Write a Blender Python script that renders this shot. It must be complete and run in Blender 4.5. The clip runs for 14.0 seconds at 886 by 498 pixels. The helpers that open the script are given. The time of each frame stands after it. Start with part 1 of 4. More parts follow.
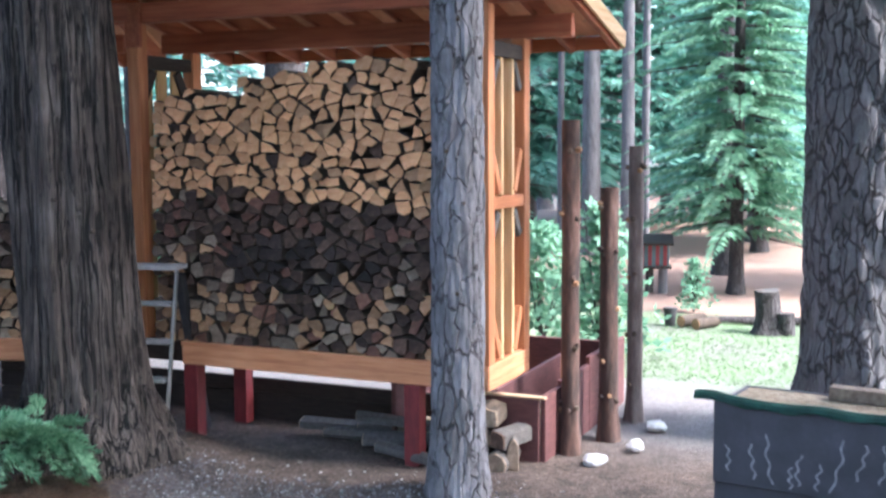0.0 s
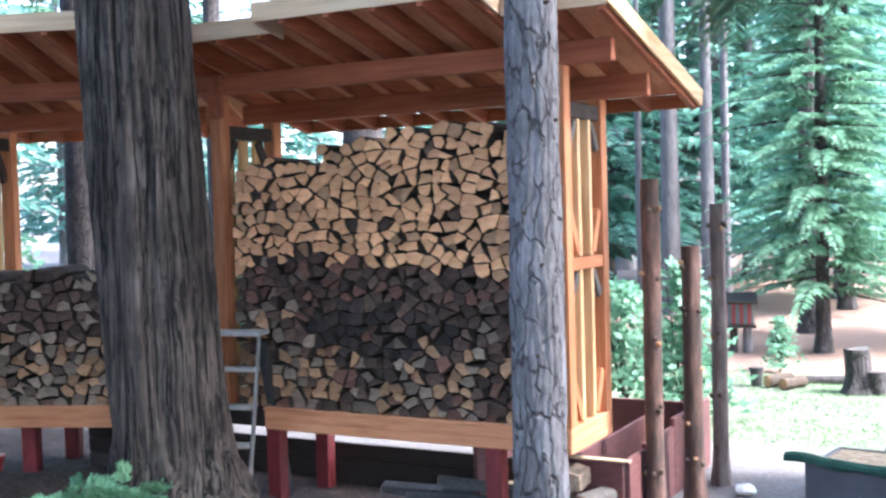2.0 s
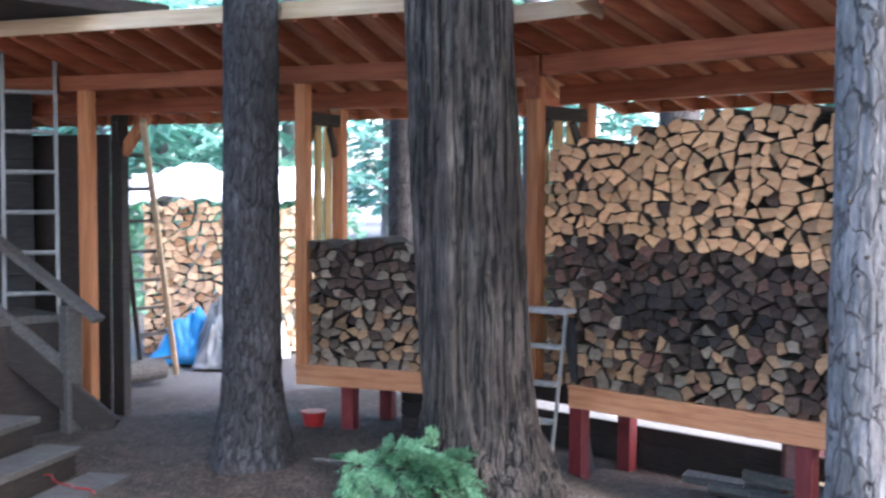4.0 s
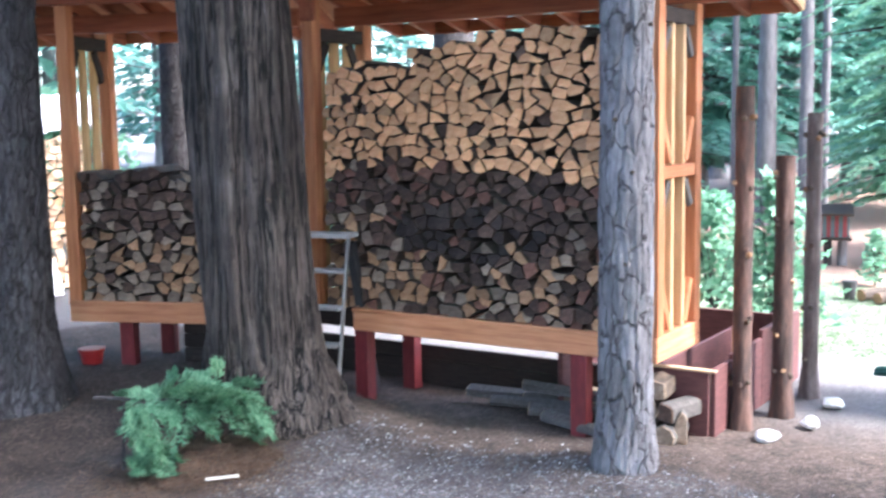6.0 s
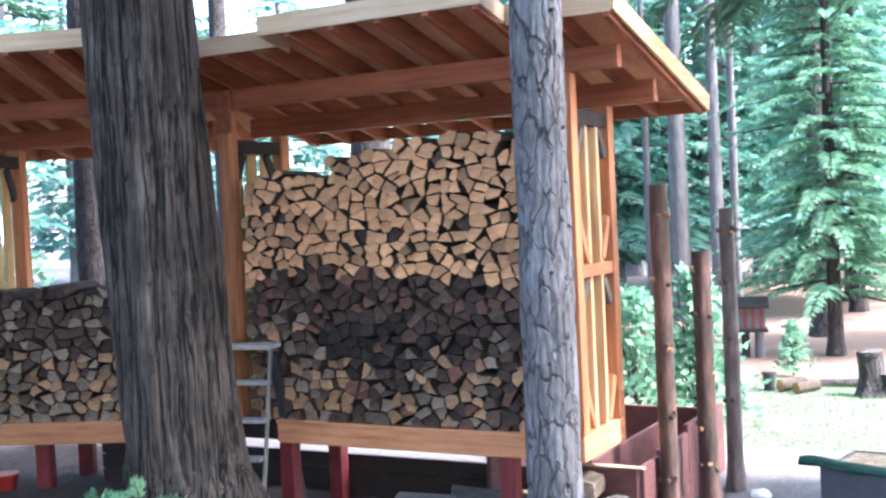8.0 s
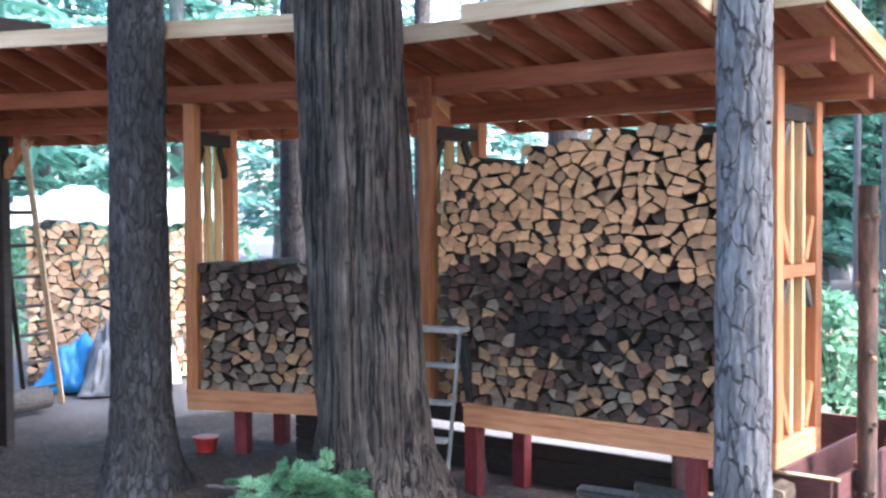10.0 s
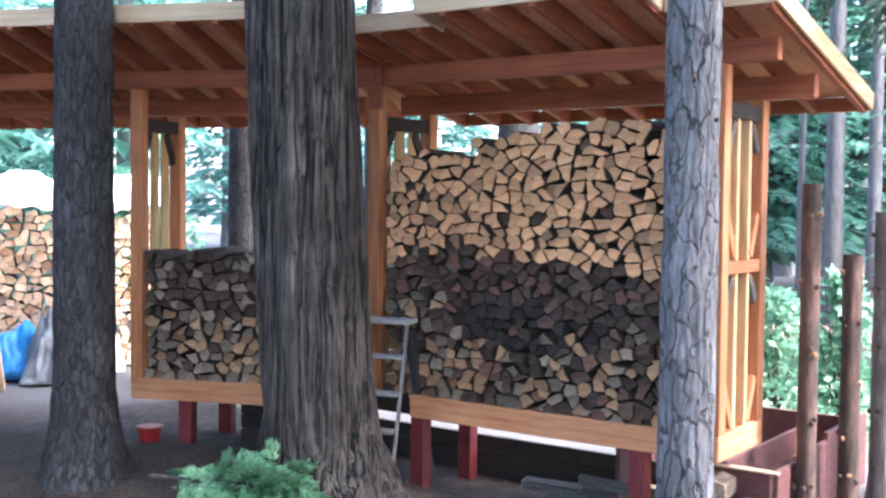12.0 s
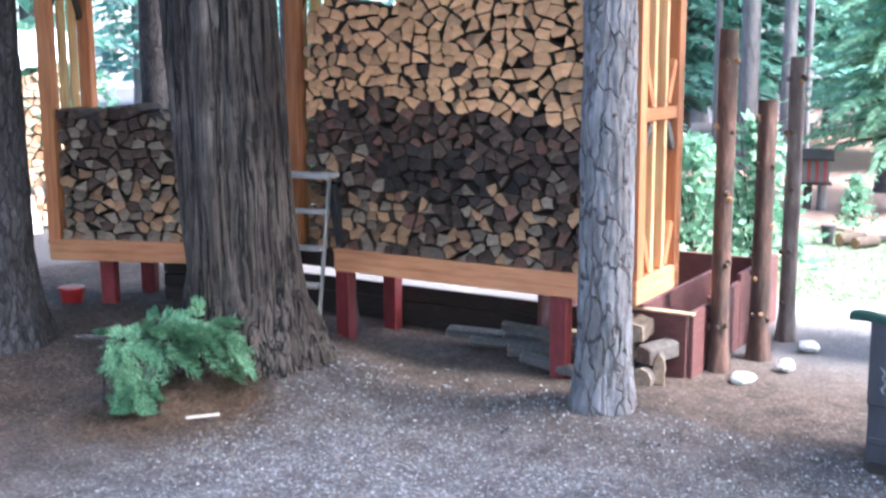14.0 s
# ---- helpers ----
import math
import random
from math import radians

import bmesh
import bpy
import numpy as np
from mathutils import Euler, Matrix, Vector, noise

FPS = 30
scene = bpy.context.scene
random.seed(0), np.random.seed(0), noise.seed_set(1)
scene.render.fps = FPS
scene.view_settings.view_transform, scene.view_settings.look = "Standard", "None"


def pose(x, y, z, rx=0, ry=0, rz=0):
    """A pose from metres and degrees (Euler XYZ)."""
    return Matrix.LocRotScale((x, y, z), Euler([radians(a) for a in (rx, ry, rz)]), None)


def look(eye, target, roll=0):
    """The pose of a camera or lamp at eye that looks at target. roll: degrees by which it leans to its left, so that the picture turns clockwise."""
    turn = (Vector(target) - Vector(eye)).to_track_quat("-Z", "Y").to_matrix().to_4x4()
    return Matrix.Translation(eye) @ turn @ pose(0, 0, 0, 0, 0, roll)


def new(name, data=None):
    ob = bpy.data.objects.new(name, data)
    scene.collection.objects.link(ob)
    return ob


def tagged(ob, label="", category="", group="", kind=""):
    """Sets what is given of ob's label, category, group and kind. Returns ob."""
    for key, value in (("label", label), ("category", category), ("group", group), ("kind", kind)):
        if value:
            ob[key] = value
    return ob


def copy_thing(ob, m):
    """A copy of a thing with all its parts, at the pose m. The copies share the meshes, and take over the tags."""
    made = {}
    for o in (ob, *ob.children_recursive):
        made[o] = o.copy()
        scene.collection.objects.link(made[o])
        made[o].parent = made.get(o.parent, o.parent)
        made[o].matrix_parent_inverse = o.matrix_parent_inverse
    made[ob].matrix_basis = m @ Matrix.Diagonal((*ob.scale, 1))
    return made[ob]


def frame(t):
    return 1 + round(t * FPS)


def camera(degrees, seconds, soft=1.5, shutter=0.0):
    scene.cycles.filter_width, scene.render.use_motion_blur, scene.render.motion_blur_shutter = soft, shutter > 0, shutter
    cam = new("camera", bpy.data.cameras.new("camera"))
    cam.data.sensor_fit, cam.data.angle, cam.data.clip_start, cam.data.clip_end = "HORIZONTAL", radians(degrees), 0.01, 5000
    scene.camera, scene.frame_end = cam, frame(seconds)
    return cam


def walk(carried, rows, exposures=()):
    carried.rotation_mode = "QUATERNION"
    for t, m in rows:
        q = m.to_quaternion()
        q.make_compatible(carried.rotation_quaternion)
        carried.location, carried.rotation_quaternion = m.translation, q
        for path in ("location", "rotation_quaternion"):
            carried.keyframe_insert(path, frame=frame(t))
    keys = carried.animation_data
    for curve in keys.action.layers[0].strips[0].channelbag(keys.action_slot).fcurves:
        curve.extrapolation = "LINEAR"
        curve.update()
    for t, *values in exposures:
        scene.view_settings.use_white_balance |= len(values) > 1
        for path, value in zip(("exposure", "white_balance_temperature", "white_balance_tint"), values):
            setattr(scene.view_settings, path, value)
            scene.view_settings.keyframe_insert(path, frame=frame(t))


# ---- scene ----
cam = camera(42.56, 14.0, soft=2.5, shutter=0.4)
# seconds, yaw, pitch, roll: the eye stays at one spot and turns
PATH = [
    (0.0, 24.46, -5.42, -0.36),
    (0.5, 24.45, -8.38, -0.69),
    (1.0, 25.23, -9.74, -0.81),
    (1.5, 26.60, -4.22, -1.12),
    (2.0, 28.38, -2.20, -1.60),
    (2.5, 31.05, -0.78, -1.51),
    (3.0, 35.03, -1.39, -0.68),
    (3.2, 37.28, -1.51, -0.63),
    (3.7, 41.57, -2.27, -0.10),
    (4.2, 45.27, -3.57, 0.30),
    (4.7, 46.69, -5.02, 0.30),
    (5.3, 43.16, -6.13, -0.05),
    (5.5, 40.17, -6.18, -0.90),
    (6.0, 32.93, -6.86, -0.93),
    (6.5, 30.63, -3.80, -1.53),
    (7.0, 30.03, -2.17, -2.20),
    (7.5, 29.15, -1.15, -2.61),
    (8.0, 28.84, -1.69, -2.68),
    (8.5, 32.60, -2.71, -0.30),
    (9.0, 34.99, -2.98, -0.45),
    (9.2, 35.70, -2.93, -0.40),
    (9.7, 37.42, -2.46, -0.40),
    (10.2, 39.21, -1.66, -0.30),
    (10.7, 40.08, -1.22, -0.15),
    (11.3, 38.71, -2.05, -0.20),
    (11.5, 37.32, -2.86, 0.26),
    (12.0, 35.96, -2.41, 0.60),
    (12.5, 35.10, -1.28, 0.05),
    (13.0, 34.60, -2.10, -0.09),
    (13.5, 33.00, -6.32, -0.37),
    (14.0, 32.00, -9.82, -0.33),
]
EYE = (0.0, 0.0, 1.85)
walk(cam, [(t, pose(*EYE, 90 + p, 0, y) @ pose(0, 0, 0, 0, 0, r)) for t, y, p, r in PATH],
     exposures=[(0.0, 3.1, 5700, 15), (1.6, 3.27, 5700, 15), (2.6, 3.57, 5700, 15), (14.0, 3.57, 5700, 15)])

# ---- world and sun ----
world = bpy.data.worlds.new("world")
scene.world = world
world.use_nodes = True
wn = world.node_tree.nodes
sky = wn.new("ShaderNodeTexSky")
sky.sky_type = "NISHITA"
sky.sun_disc = False
sky.sun_elevation = radians(48)
sky.sun_rotation = radians(83)
sky.air_density, sky.dust_density = 1.0, 4.0
world.node_tree.links.new(sky.outputs[0], wn["Background"].inputs[0])
wn["Background"].inputs[1].default_value = 0.15
sun_data = bpy.data.lights.new("sun", "SUN")
sun_data.energy, sun_data.angle, sun_data.color = 1.6, radians(10), (1.0, 0.97, 0.93)
sun = new("sun", sun_data)
sun.matrix_world = look((10, 9.5, 15), (-3, 8, 0))


# ---- materials ----
def shader(name):
    m = bpy.data.materials.new(name)
    m.use_nodes = True
    t = m.node_tree
    return m, t, t.nodes["Principled BSDF"]


def node(t, kind, links=(), **values):
    n = t.nodes.new(kind)
    for key, value in values.items():
        n.inputs[key.replace("_", " ")].default_value = value
    for key, out in links:
        t.links.new(out, n.inputs[key])
    return n


def coords(t, stretch=(1, 1, 1)):
    c = t.nodes.new("ShaderNodeTexCoord")
    return node(t, "ShaderNodeMapping", [("Vector", c.outputs["Object"])], Scale=stretch).outputs[0]


def ramp(t, fac, stops):
    r = t.nodes.new("ShaderNodeValToRGB")
    while len(r.color_ramp.elements) < len(stops):
        r.color_ramp.elements.new(0.5)
    for e, (p, c) in zip(r.color_ramp.elements, stops):
        e.position, e.color = p, (*c, 1) if len(c) == 3 else c
    t.links.new(fac, r.inputs[0])
    return r.outputs[0]


def blend(t, fac, a, b, mode="MIX"):
    n = t.nodes.new("ShaderNodeMix")
    n.data_type, n.blend_type = "RGBA", mode
    for socket, value in ((n.inputs[0], fac), (n.inputs[6], a), (n.inputs[7], b)):
        if isinstance(value, (int, float)):
            socket.default_value = value
        elif isinstance(value, tuple):
            socket.default_value = (*value, 1)
        else:
            t.links.new(value, socket)
    return n.outputs[2]


def noise_tex(t, vec, scale, detail=6.0, rough=0.6):
    return node(t, "ShaderNodeTexNoise", [("Vector", vec)], Scale=scale, Detail=detail, Roughness=rough).outputs[0]


def bump(t, bsdf, height, strength=0.4, distance=0.01):
    b = node(t, "ShaderNodeBump", [("Height", height)], Strength=strength, Distance=distance)
    t.links.new(b.outputs[0], bsdf.inputs["Normal"])


def surface(name, stops, scale=8.0, stretch=(1, 1, 1), rough=0.8, relief=0.4, depth=0.006, stain=0.35, per_object=0.0, island=0.0):
    """Two scales of variation: grain by a colour ramp, and broad stains."""
    m, t, b = shader(name)
    v = coords(t, stretch)
    g = noise_tex(t, v, scale, 8.0, 0.65)
    c = ramp(t, g, stops)
    broad = noise_tex(t, coords(t), 1.7, 3.0)
    c = blend(t, stain, c, ramp(t, broad, [(0.3, (0.45, 0.42, 0.4)), (0.7, (1.15, 1.12, 1.1))]), "MULTIPLY")
    if per_object:
        o = t.nodes.new("ShaderNodeObjectInfo")
        c = blend(t, 1.0, c, ramp(t, o.outputs["Random"], [(0.0, (1 - per_object,) * 3), (1.0, (1 + per_object * 0.6,) * 3)]), "MULTIPLY")
    if island:
        o = t.nodes.new("ShaderNodeNewGeometry")
        c = blend(t, 1.0, c, ramp(t, o.outputs["Random Per Island"], [(0.0, (1 - island,) * 3), (1.0, (1 + island,) * 3)]), "MULTIPLY")
    t.links.new(c, b.inputs["Base Color"])
    b.inputs["Roughness"].default_value = rough
    bump(t, b, g, relief, depth)
    return m


def lumber(name, axis, stops):
    st = [14.0, 14.0, 14.0]
    st["xyz".index(axis)] = 0.9
    return surface(name, stops, 2.2, tuple(st), 0.72, 0.25, 0.003, 0.3, 0.14)


FIR = [(0.3, (0.33, 0.105, 0.04)), (0.5, (0.5, 0.19, 0.075)), (0.72, (0.6, 0.27, 0.12))]
PALE = [(0.3, (0.52, 0.3, 0.13)), (0.5, (0.7, 0.46, 0.23)), (0.75, (0.8, 0.6, 0.36))]
M_FIR = {a: lumber("stained_fir_" + a, a, FIR) for a in "xyz"}
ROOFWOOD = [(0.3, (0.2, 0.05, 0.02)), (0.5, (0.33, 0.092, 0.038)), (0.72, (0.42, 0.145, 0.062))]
RIM = [(0.3, (0.41, 0.145, 0.06)), (0.5, (0.6, 0.255, 0.118)), (0.72, (0.71, 0.365, 0.19))]
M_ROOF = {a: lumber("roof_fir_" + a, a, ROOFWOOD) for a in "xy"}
M_RIM = {a: lumber("rim_fir_" + a, a, RIM) for a in "xy"}
M_PALE = {a: lumber("pale_pine_" + a, a, PALE) for a in "xyz"}
M_FASCIA = {a: lumber("bare_fascia_" + a, a, [(0.3, (0.52, 0.345, 0.2)), (0.5, (0.68, 0.49, 0.31)), (0.75, (0.78, 0.61, 0.43))]) for a in "xy"}
M_PLY = surface("plywood", [(0.3, (0.46, 0.2, 0.1)), (0.55, (0.64, 0.315, 0.17)), (0.8, (0.76, 0.44, 0.26))], 1.6, (9, 1.2, 9), 0.75, 0.15, 0.002, 0.35)
M_SLAT = lumber("amber_slat", "z", [(0.3, (0.36, 0.2, 0.075)), (0.5, (0.52, 0.32, 0.13)), (0.75, (0.62, 0.42, 0.2))])
M_RED = surface("red_paint", [(0.3, (0.12, 0.014, 0.017)), (0.6, (0.19, 0.024, 0.026)), (0.8, (0.26, 0.05, 0.045))], 9, (3, 3, 1), 0.6, 0.2, 0.002, 0.45, 0.1)
M_REDBROWN = surface("red_brown_paint", [(0.3, (0.08, 0.028, 0.026)), (0.6, (0.135, 0.05, 0.046)), (0.8, (0.19, 0.085, 0.075))], 9, (1, 1, 4), 0.75, 0.3, 0.003, 0.5, 0.15)
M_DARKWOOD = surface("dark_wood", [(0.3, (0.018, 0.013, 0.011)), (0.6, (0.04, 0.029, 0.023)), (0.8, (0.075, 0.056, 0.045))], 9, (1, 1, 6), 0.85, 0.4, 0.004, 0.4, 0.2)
M_GREYWOOD = surface("weathered_grey_wood", [(0.3, (0.055, 0.049, 0.044)), (0.55, (0.105, 0.095, 0.086)), (0.8, (0.17, 0.156, 0.143))], 6, (2, 8, 8), 0.85, 0.4, 0.004, 0.45, 0.15)
M_BARK_LOG = surface("log_bark", [(0.3, (0.03, 0.022, 0.016)), (0.6, (0.09, 0.065, 0.045)), (0.8, (0.16, 0.12, 0.09))], 22, (1, 0.4, 1), 0.95, 0.8, 0.01, 0.3, 0.3)
M_FRESH = surface("fresh_split_end", [(0.28, (0.46, 0.195, 0.082)), (0.5, (0.69, 0.36, 0.172)), (0.75, (0.8, 0.5, 0.28))], 22, (1, 1, 1), 0.85, 0.5, 0.004, 0.22, 0.3)
M_PALEEND = surface("pale_split_end", [(0.28, (0.42, 0.26, 0.15)), (0.5, (0.62, 0.43, 0.28)), (0.75, (0.74, 0.58, 0.43))], 26, (1, 1, 1), 0.85, 0.5, 0.004, 0.3, 0.4)
M_DARKEND = surface("weathered_dark_end", [(0.28, (0.032, 0.018, 0.012)), (0.5, (0.085, 0.051, 0.036)), (0.75, (0.18, 0.112, 0.08))], 26, (1, 1, 1), 0.9, 0.6, 0.005, 0.35, 0.55)
M_GREYEND = surface("weathered_grey_end", [(0.28, (0.11, 0.078, 0.053)), (0.5, (0.235, 0.175, 0.125)), (0.75, (0.36, 0.285, 0.21))], 26, (1, 1, 1), 0.9, 0.6, 0.005, 0.35, 0.5)
M_TANEND = surface("aged_tan_end", [(0.28, (0.2, 0.105, 0.05)), (0.5, (0.37, 0.21, 0.11)), (0.75, (0.5, 0.32, 0.185))], 26, (1, 1, 1), 0.9, 0.6, 0.005, 0.35, 0.45)
M_BLACKEND = surface("near_black_end", [(0.28, (0.014, 0.01, 0.009)), (0.5, (0.034, 0.024, 0.02)), (0.75, (0.075, 0.052, 0.044))], 26, (1, 1, 1), 0.9, 0.6, 0.005, 0.35, 0.5)
M_RUSTEND = surface("red_brown_end", [(0.28, (0.075, 0.032, 0.022)), (0.5, (0.15, 0.07, 0.048)), (0.75, (0.25, 0.13, 0.09))], 26, (1, 1, 1), 0.9, 0.6, 0.005, 0.35, 0.4)
M_LINING = surface("ochre_plywood", [(0.3, (0.2, 0.1, 0.032)), (0.55, (0.32, 0.17, 0.06)), (0.8, (0.42, 0.25, 0.1))], 1.6, (9, 9, 1.2), 0.75, 0.15, 0.002, 0.35)
def bark(name, tones, plate, stretch, crack, wander, relief=1.0, dark=0.2):
    """Furrowed bark: plates of varied tone parted by dark wandering cracks."""
    m, t, b = shader(name)
    v = coords(t)
    warp = node(t, "ShaderNodeTexNoise", [("Vector", v)], Scale=3.0, Detail=3.0)
    v2 = node(t, "ShaderNodeMapping", [("Vector", blend(t, wander, v, warp.outputs["Color"], "ADD"))], Scale=stretch).outputs[0]
    deep = None
    for k, (sc, width) in enumerate(((plate, crack), (plate * 2.1, crack * 0.8))):
        n = noise_tex(t, v2, sc, 3.0, 0.5)
        d = node(t, "ShaderNodeMath", [(0, n)])
        d.operation = "SUBTRACT"
        d.inputs[1].default_value = 0.5
        a = node(t, "ShaderNodeMath", [(0, d.outputs[0])])
        a.operation = "ABSOLUTE"
        line = ramp(t, a.outputs[0], [(0.3 * width, (0, 0, 0)), (width, (1, 1, 1))])
        broken = ramp(t, noise_tex(t, v, 6.0 + 5 * k, 3.0), [(0.3, (0, 0, 0)), (0.46, (1, 1, 1))])
        line = blend(t, broken, (1.0, 1.0, 1.0), line)
        deep = line if deep is None else blend(t, 0.7, deep, line, "MULTIPLY")
    fibre = noise_tex(t, node(t, "ShaderNodeMapping", [("Vector", v)], Scale=(30, 30, 2.2)).outputs[0], 2.0, 8.0, 0.7)
    tone = ramp(t, blend(t, 0.5, fibre, noise_tex(t, v, 2.5, 4.0)), [(0.3, tones[0]), (0.5, tones[1]), (0.7, tones[2])])
    c = blend(t, 1.0, tone, blend(t, deep, (dark, dark * 0.96, dark * 0.92), (1.0, 1.0, 1.0)), "MULTIPLY")
    t.links.new(c, b.inputs["Base Color"])
    b.inputs["Roughness"].default_value = 0.95
    bump(t, b, blend(t, 0.3, deep, fibre), relief, 0.03)
    return m


M_CEDAR = bark("cedar_bark", ((0.024, 0.017, 0.014), (0.075, 0.058, 0.048), (0.2, 0.168, 0.146)), 1.5, (12, 12, 0.34), 0.05, 0.05, 1.0, 0.06)


def plated_bark(name, tones, stretch, crack, dark, relief=1.0):
    """Bark in tall scaly plates parted by thin dark wandering cracks."""
    m, t, b = shader(name)
    v = coords(t)
    warp = node(t, "ShaderNodeTexNoise", [("Vector", v)], Scale=7.0, Detail=6.0)
    v2 = node(t, "ShaderNodeMapping", [("Vector", blend(t, 0.11, v, warp.outputs["Color"], "ADD"))], Scale=stretch).outputs[0]
    vor = node(t, "ShaderNodeTexVoronoi", [("Vector", v2)], Scale=1.0, Randomness=1.0)
    vor.feature = "DISTANCE_TO_EDGE"
    cell = node(t, "ShaderNodeTexVoronoi", [("Vector", v2)], Scale=1.0, Randomness=1.0)
    broken = ramp(t, noise_tex(t, v, 7.0, 3.0), [(0.36, (0, 0, 0)), (0.5, (1, 1, 1))])
    line = ramp(t, vor.outputs["Distance"], [(0.25 * crack, (0, 0, 0)), (crack, (1, 1, 1))])
    line = blend(t, broken, (0.75, 0.75, 0.75), line)
    fibre = noise_tex(t, node(t, "ShaderNodeMapping", [("Vector", v)], Scale=(26, 26, 7)).outputs[0], 2.0, 8.0, 0.7)
    tone = ramp(t, blend(t, 0.4, fibre, noise_tex(t, v, 3.0, 4.0)), [(0.32, tones[0]), (0.5, tones[1]), (0.68, tones[2])])
    tint = node(t, "ShaderNodeSeparateColor", [(0, cell.outputs["Color"])]).outputs[0]
    tone = blend(t, 0.6, tone, ramp(t, tint, [(0.0, (0.72, 0.7, 0.69)), (1.0, (1.15, 1.15, 1.18))]), "MULTIPLY")
    c = blend(t, 1.0, tone, blend(t, line, (dark, dark * 0.95, dark * 0.92), (1.0, 1.0, 1.0)), "MULTIPLY")
    t.links.new(c, b.inputs["Base Color"])
    b.inputs["Roughness"].default_value = 0.95
    bump(t, b, blend(t, 0.25, line, fibre), relief, 0.02)
    return m


M_PINE = plated_bark("pine_bark", ((0.095, 0.09, 0.09), (0.18, 0.172, 0.176), (0.29, 0.282, 0.296)), (16, 16, 4), 0.065, 0.42)
M_OLDPINE = plated_bark("old_pine_bark", ((0.075, 0.071, 0.072), (0.145, 0.139, 0.142), (0.23, 0.223, 0.232)), (19, 19, 5.5), 0.12, 0.33)
M_DARKBARK = plated_bark("dark_bark", ((0.022, 0.019, 0.018), (0.055, 0.049, 0.049), (0.125, 0.116, 0.12)), (24, 24, 5), 0.13, 0.45)
# bluish grey trunks, with some distance haze in the colour
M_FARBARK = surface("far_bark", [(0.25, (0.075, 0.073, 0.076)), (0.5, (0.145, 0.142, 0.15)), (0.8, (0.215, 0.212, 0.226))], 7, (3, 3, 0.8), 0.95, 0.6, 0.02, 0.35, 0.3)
M_POLE = surface("pole_bark", [(0.25, (0.02, 0.014, 0.012)), (0.45, (0.06, 0.038, 0.03)), (0.6, (0.13, 0.07, 0.052)), (0.78, (0.24, 0.19, 0.175))], 5, (3, 3, 0.8), 0.9, 0.8, 0.012, 0.75, 0.3)
M_METAL = surface("brushed_aluminium", [(0.3, (0.2, 0.196, 0.19)), (0.7, (0.36, 0.355, 0.345))], 30, (1, 1, 0.2), 0.5, 0.1, 0.001, 0.4)
M_BLACK = surface("dark_ladder_paint", [(0.3, (0.015, 0.015, 0.016)), (0.7, (0.04, 0.04, 0.042))], 20, (1, 1, 1), 0.6, 0.2, 0.001, 0.3)
M_STONE = surface("white_stone", [(0.3, (0.45, 0.45, 0.44)), (0.7, (0.75, 0.75, 0.74))], 14, (1, 1, 1), 0.9, 0.5, 0.006, 0.3, 0.2)
M_PEBBLE = surface("pebbles", [(0.3, (0.14, 0.138, 0.145)), (0.7, (0.26, 0.256, 0.265))], 30, (1, 1, 1), 0.9, 0.3, 0.003, 0.3, 0, 0.6)
M_PANEL = surface("charcoal_panel", [(0.3, (0.034, 0.034, 0.04)), (0.6, (0.058, 0.057, 0.068)), (0.8, (0.09, 0.088, 0.1))], 5, (1, 1, 1), 0.6, 0.15, 0.002, 0.5)
M_CHALK = surface("chalk", [(0.3, (0.12, 0.12, 0.13)), (0.7, (0.34, 0.34, 0.35))], 40, (1, 1, 1), 0.95, 0.1, 0.001, 0.5)
M_GREENEDGE = surface("green_sheet", [(0.3, (0.01, 0.045, 0.03)), (0.6, (0.02, 0.1, 0.07)), (0.8, (0.04, 0.17, 0.12))], 9, (1, 1, 1), 0.45, 0.3, 0.004, 0.4)
M_STRAW = surface("straw_soil", [(0.3, (0.14, 0.1, 0.06)), (0.55, (0.3, 0.24, 0.16)), (0.8, (0.45, 0.4, 0.3))], 30, (1, 1, 1), 0.95, 0.8, 0.02, 0.4)
M_WHITETARP = surface("white_tarp", [(0.3, (0.62, 0.64, 0.66)), (0.7, (0.82, 0.83, 0.85))], 4, (1, 1, 1), 0.5, 0.3, 0.02, 0.2)
M_BLUETARP = surface("blue_tarp", [(0.3, (0.02, 0.2, 0.56)), (0.7, (0.05, 0.38, 0.82))], 4, (1, 1, 1), 0.45, 0.3, 0.02, 0.2)
M_GREYTARP = surface("grey_cover", [(0.3, (0.12, 0.13, 0.15)), (0.7, (0.32, 0.35, 0.38))], 4, (1, 1, 1), 0.5, 0.3, 0.02, 0.4)
M_SIDING = surface("dark_siding", [(0.3, (0.018, 0.018, 0.019)), (0.7, (0.045, 0.044, 0.045))], 6, (1, 1, 8), 0.85, 0.3, 0.004, 0.4)
M_BRIGHTRED = surface("red_plastic", [(0.3, (0.28, 0.015, 0.018)), (0.7, (0.42, 0.03, 0.03))], 9, (1, 1, 1), 0.4, 0.1, 0.002, 0.3)
M_TEAL = surface("teal_paint", [(0.3, (0.05, 0.1, 0.11)), (0.7, (0.09, 0.16, 0.17))], 9, (1, 1, 1), 0.6, 0.1, 0.002, 0.3)


def foliage(name, dark, light, glow=0.35):
    m, t, b = shader(name)
    o = t.nodes.new("ShaderNodeNewGeometry")
    c = ramp(t, o.outputs["Random Per Island"], [(0.0, dark), (1.0, light)])
    c = blend(t, 0.5, c, ramp(t, noise_tex(t, coords(t), 0.9, 3.0), [(0.3, (0.5, 0.55, 0.5)), (0.7, (1.3, 1.25, 1.2))]), "MULTIPLY")
    t.links.new(c, b.inputs["Base Color"])
    b.inputs["Roughness"].default_value = 0.65
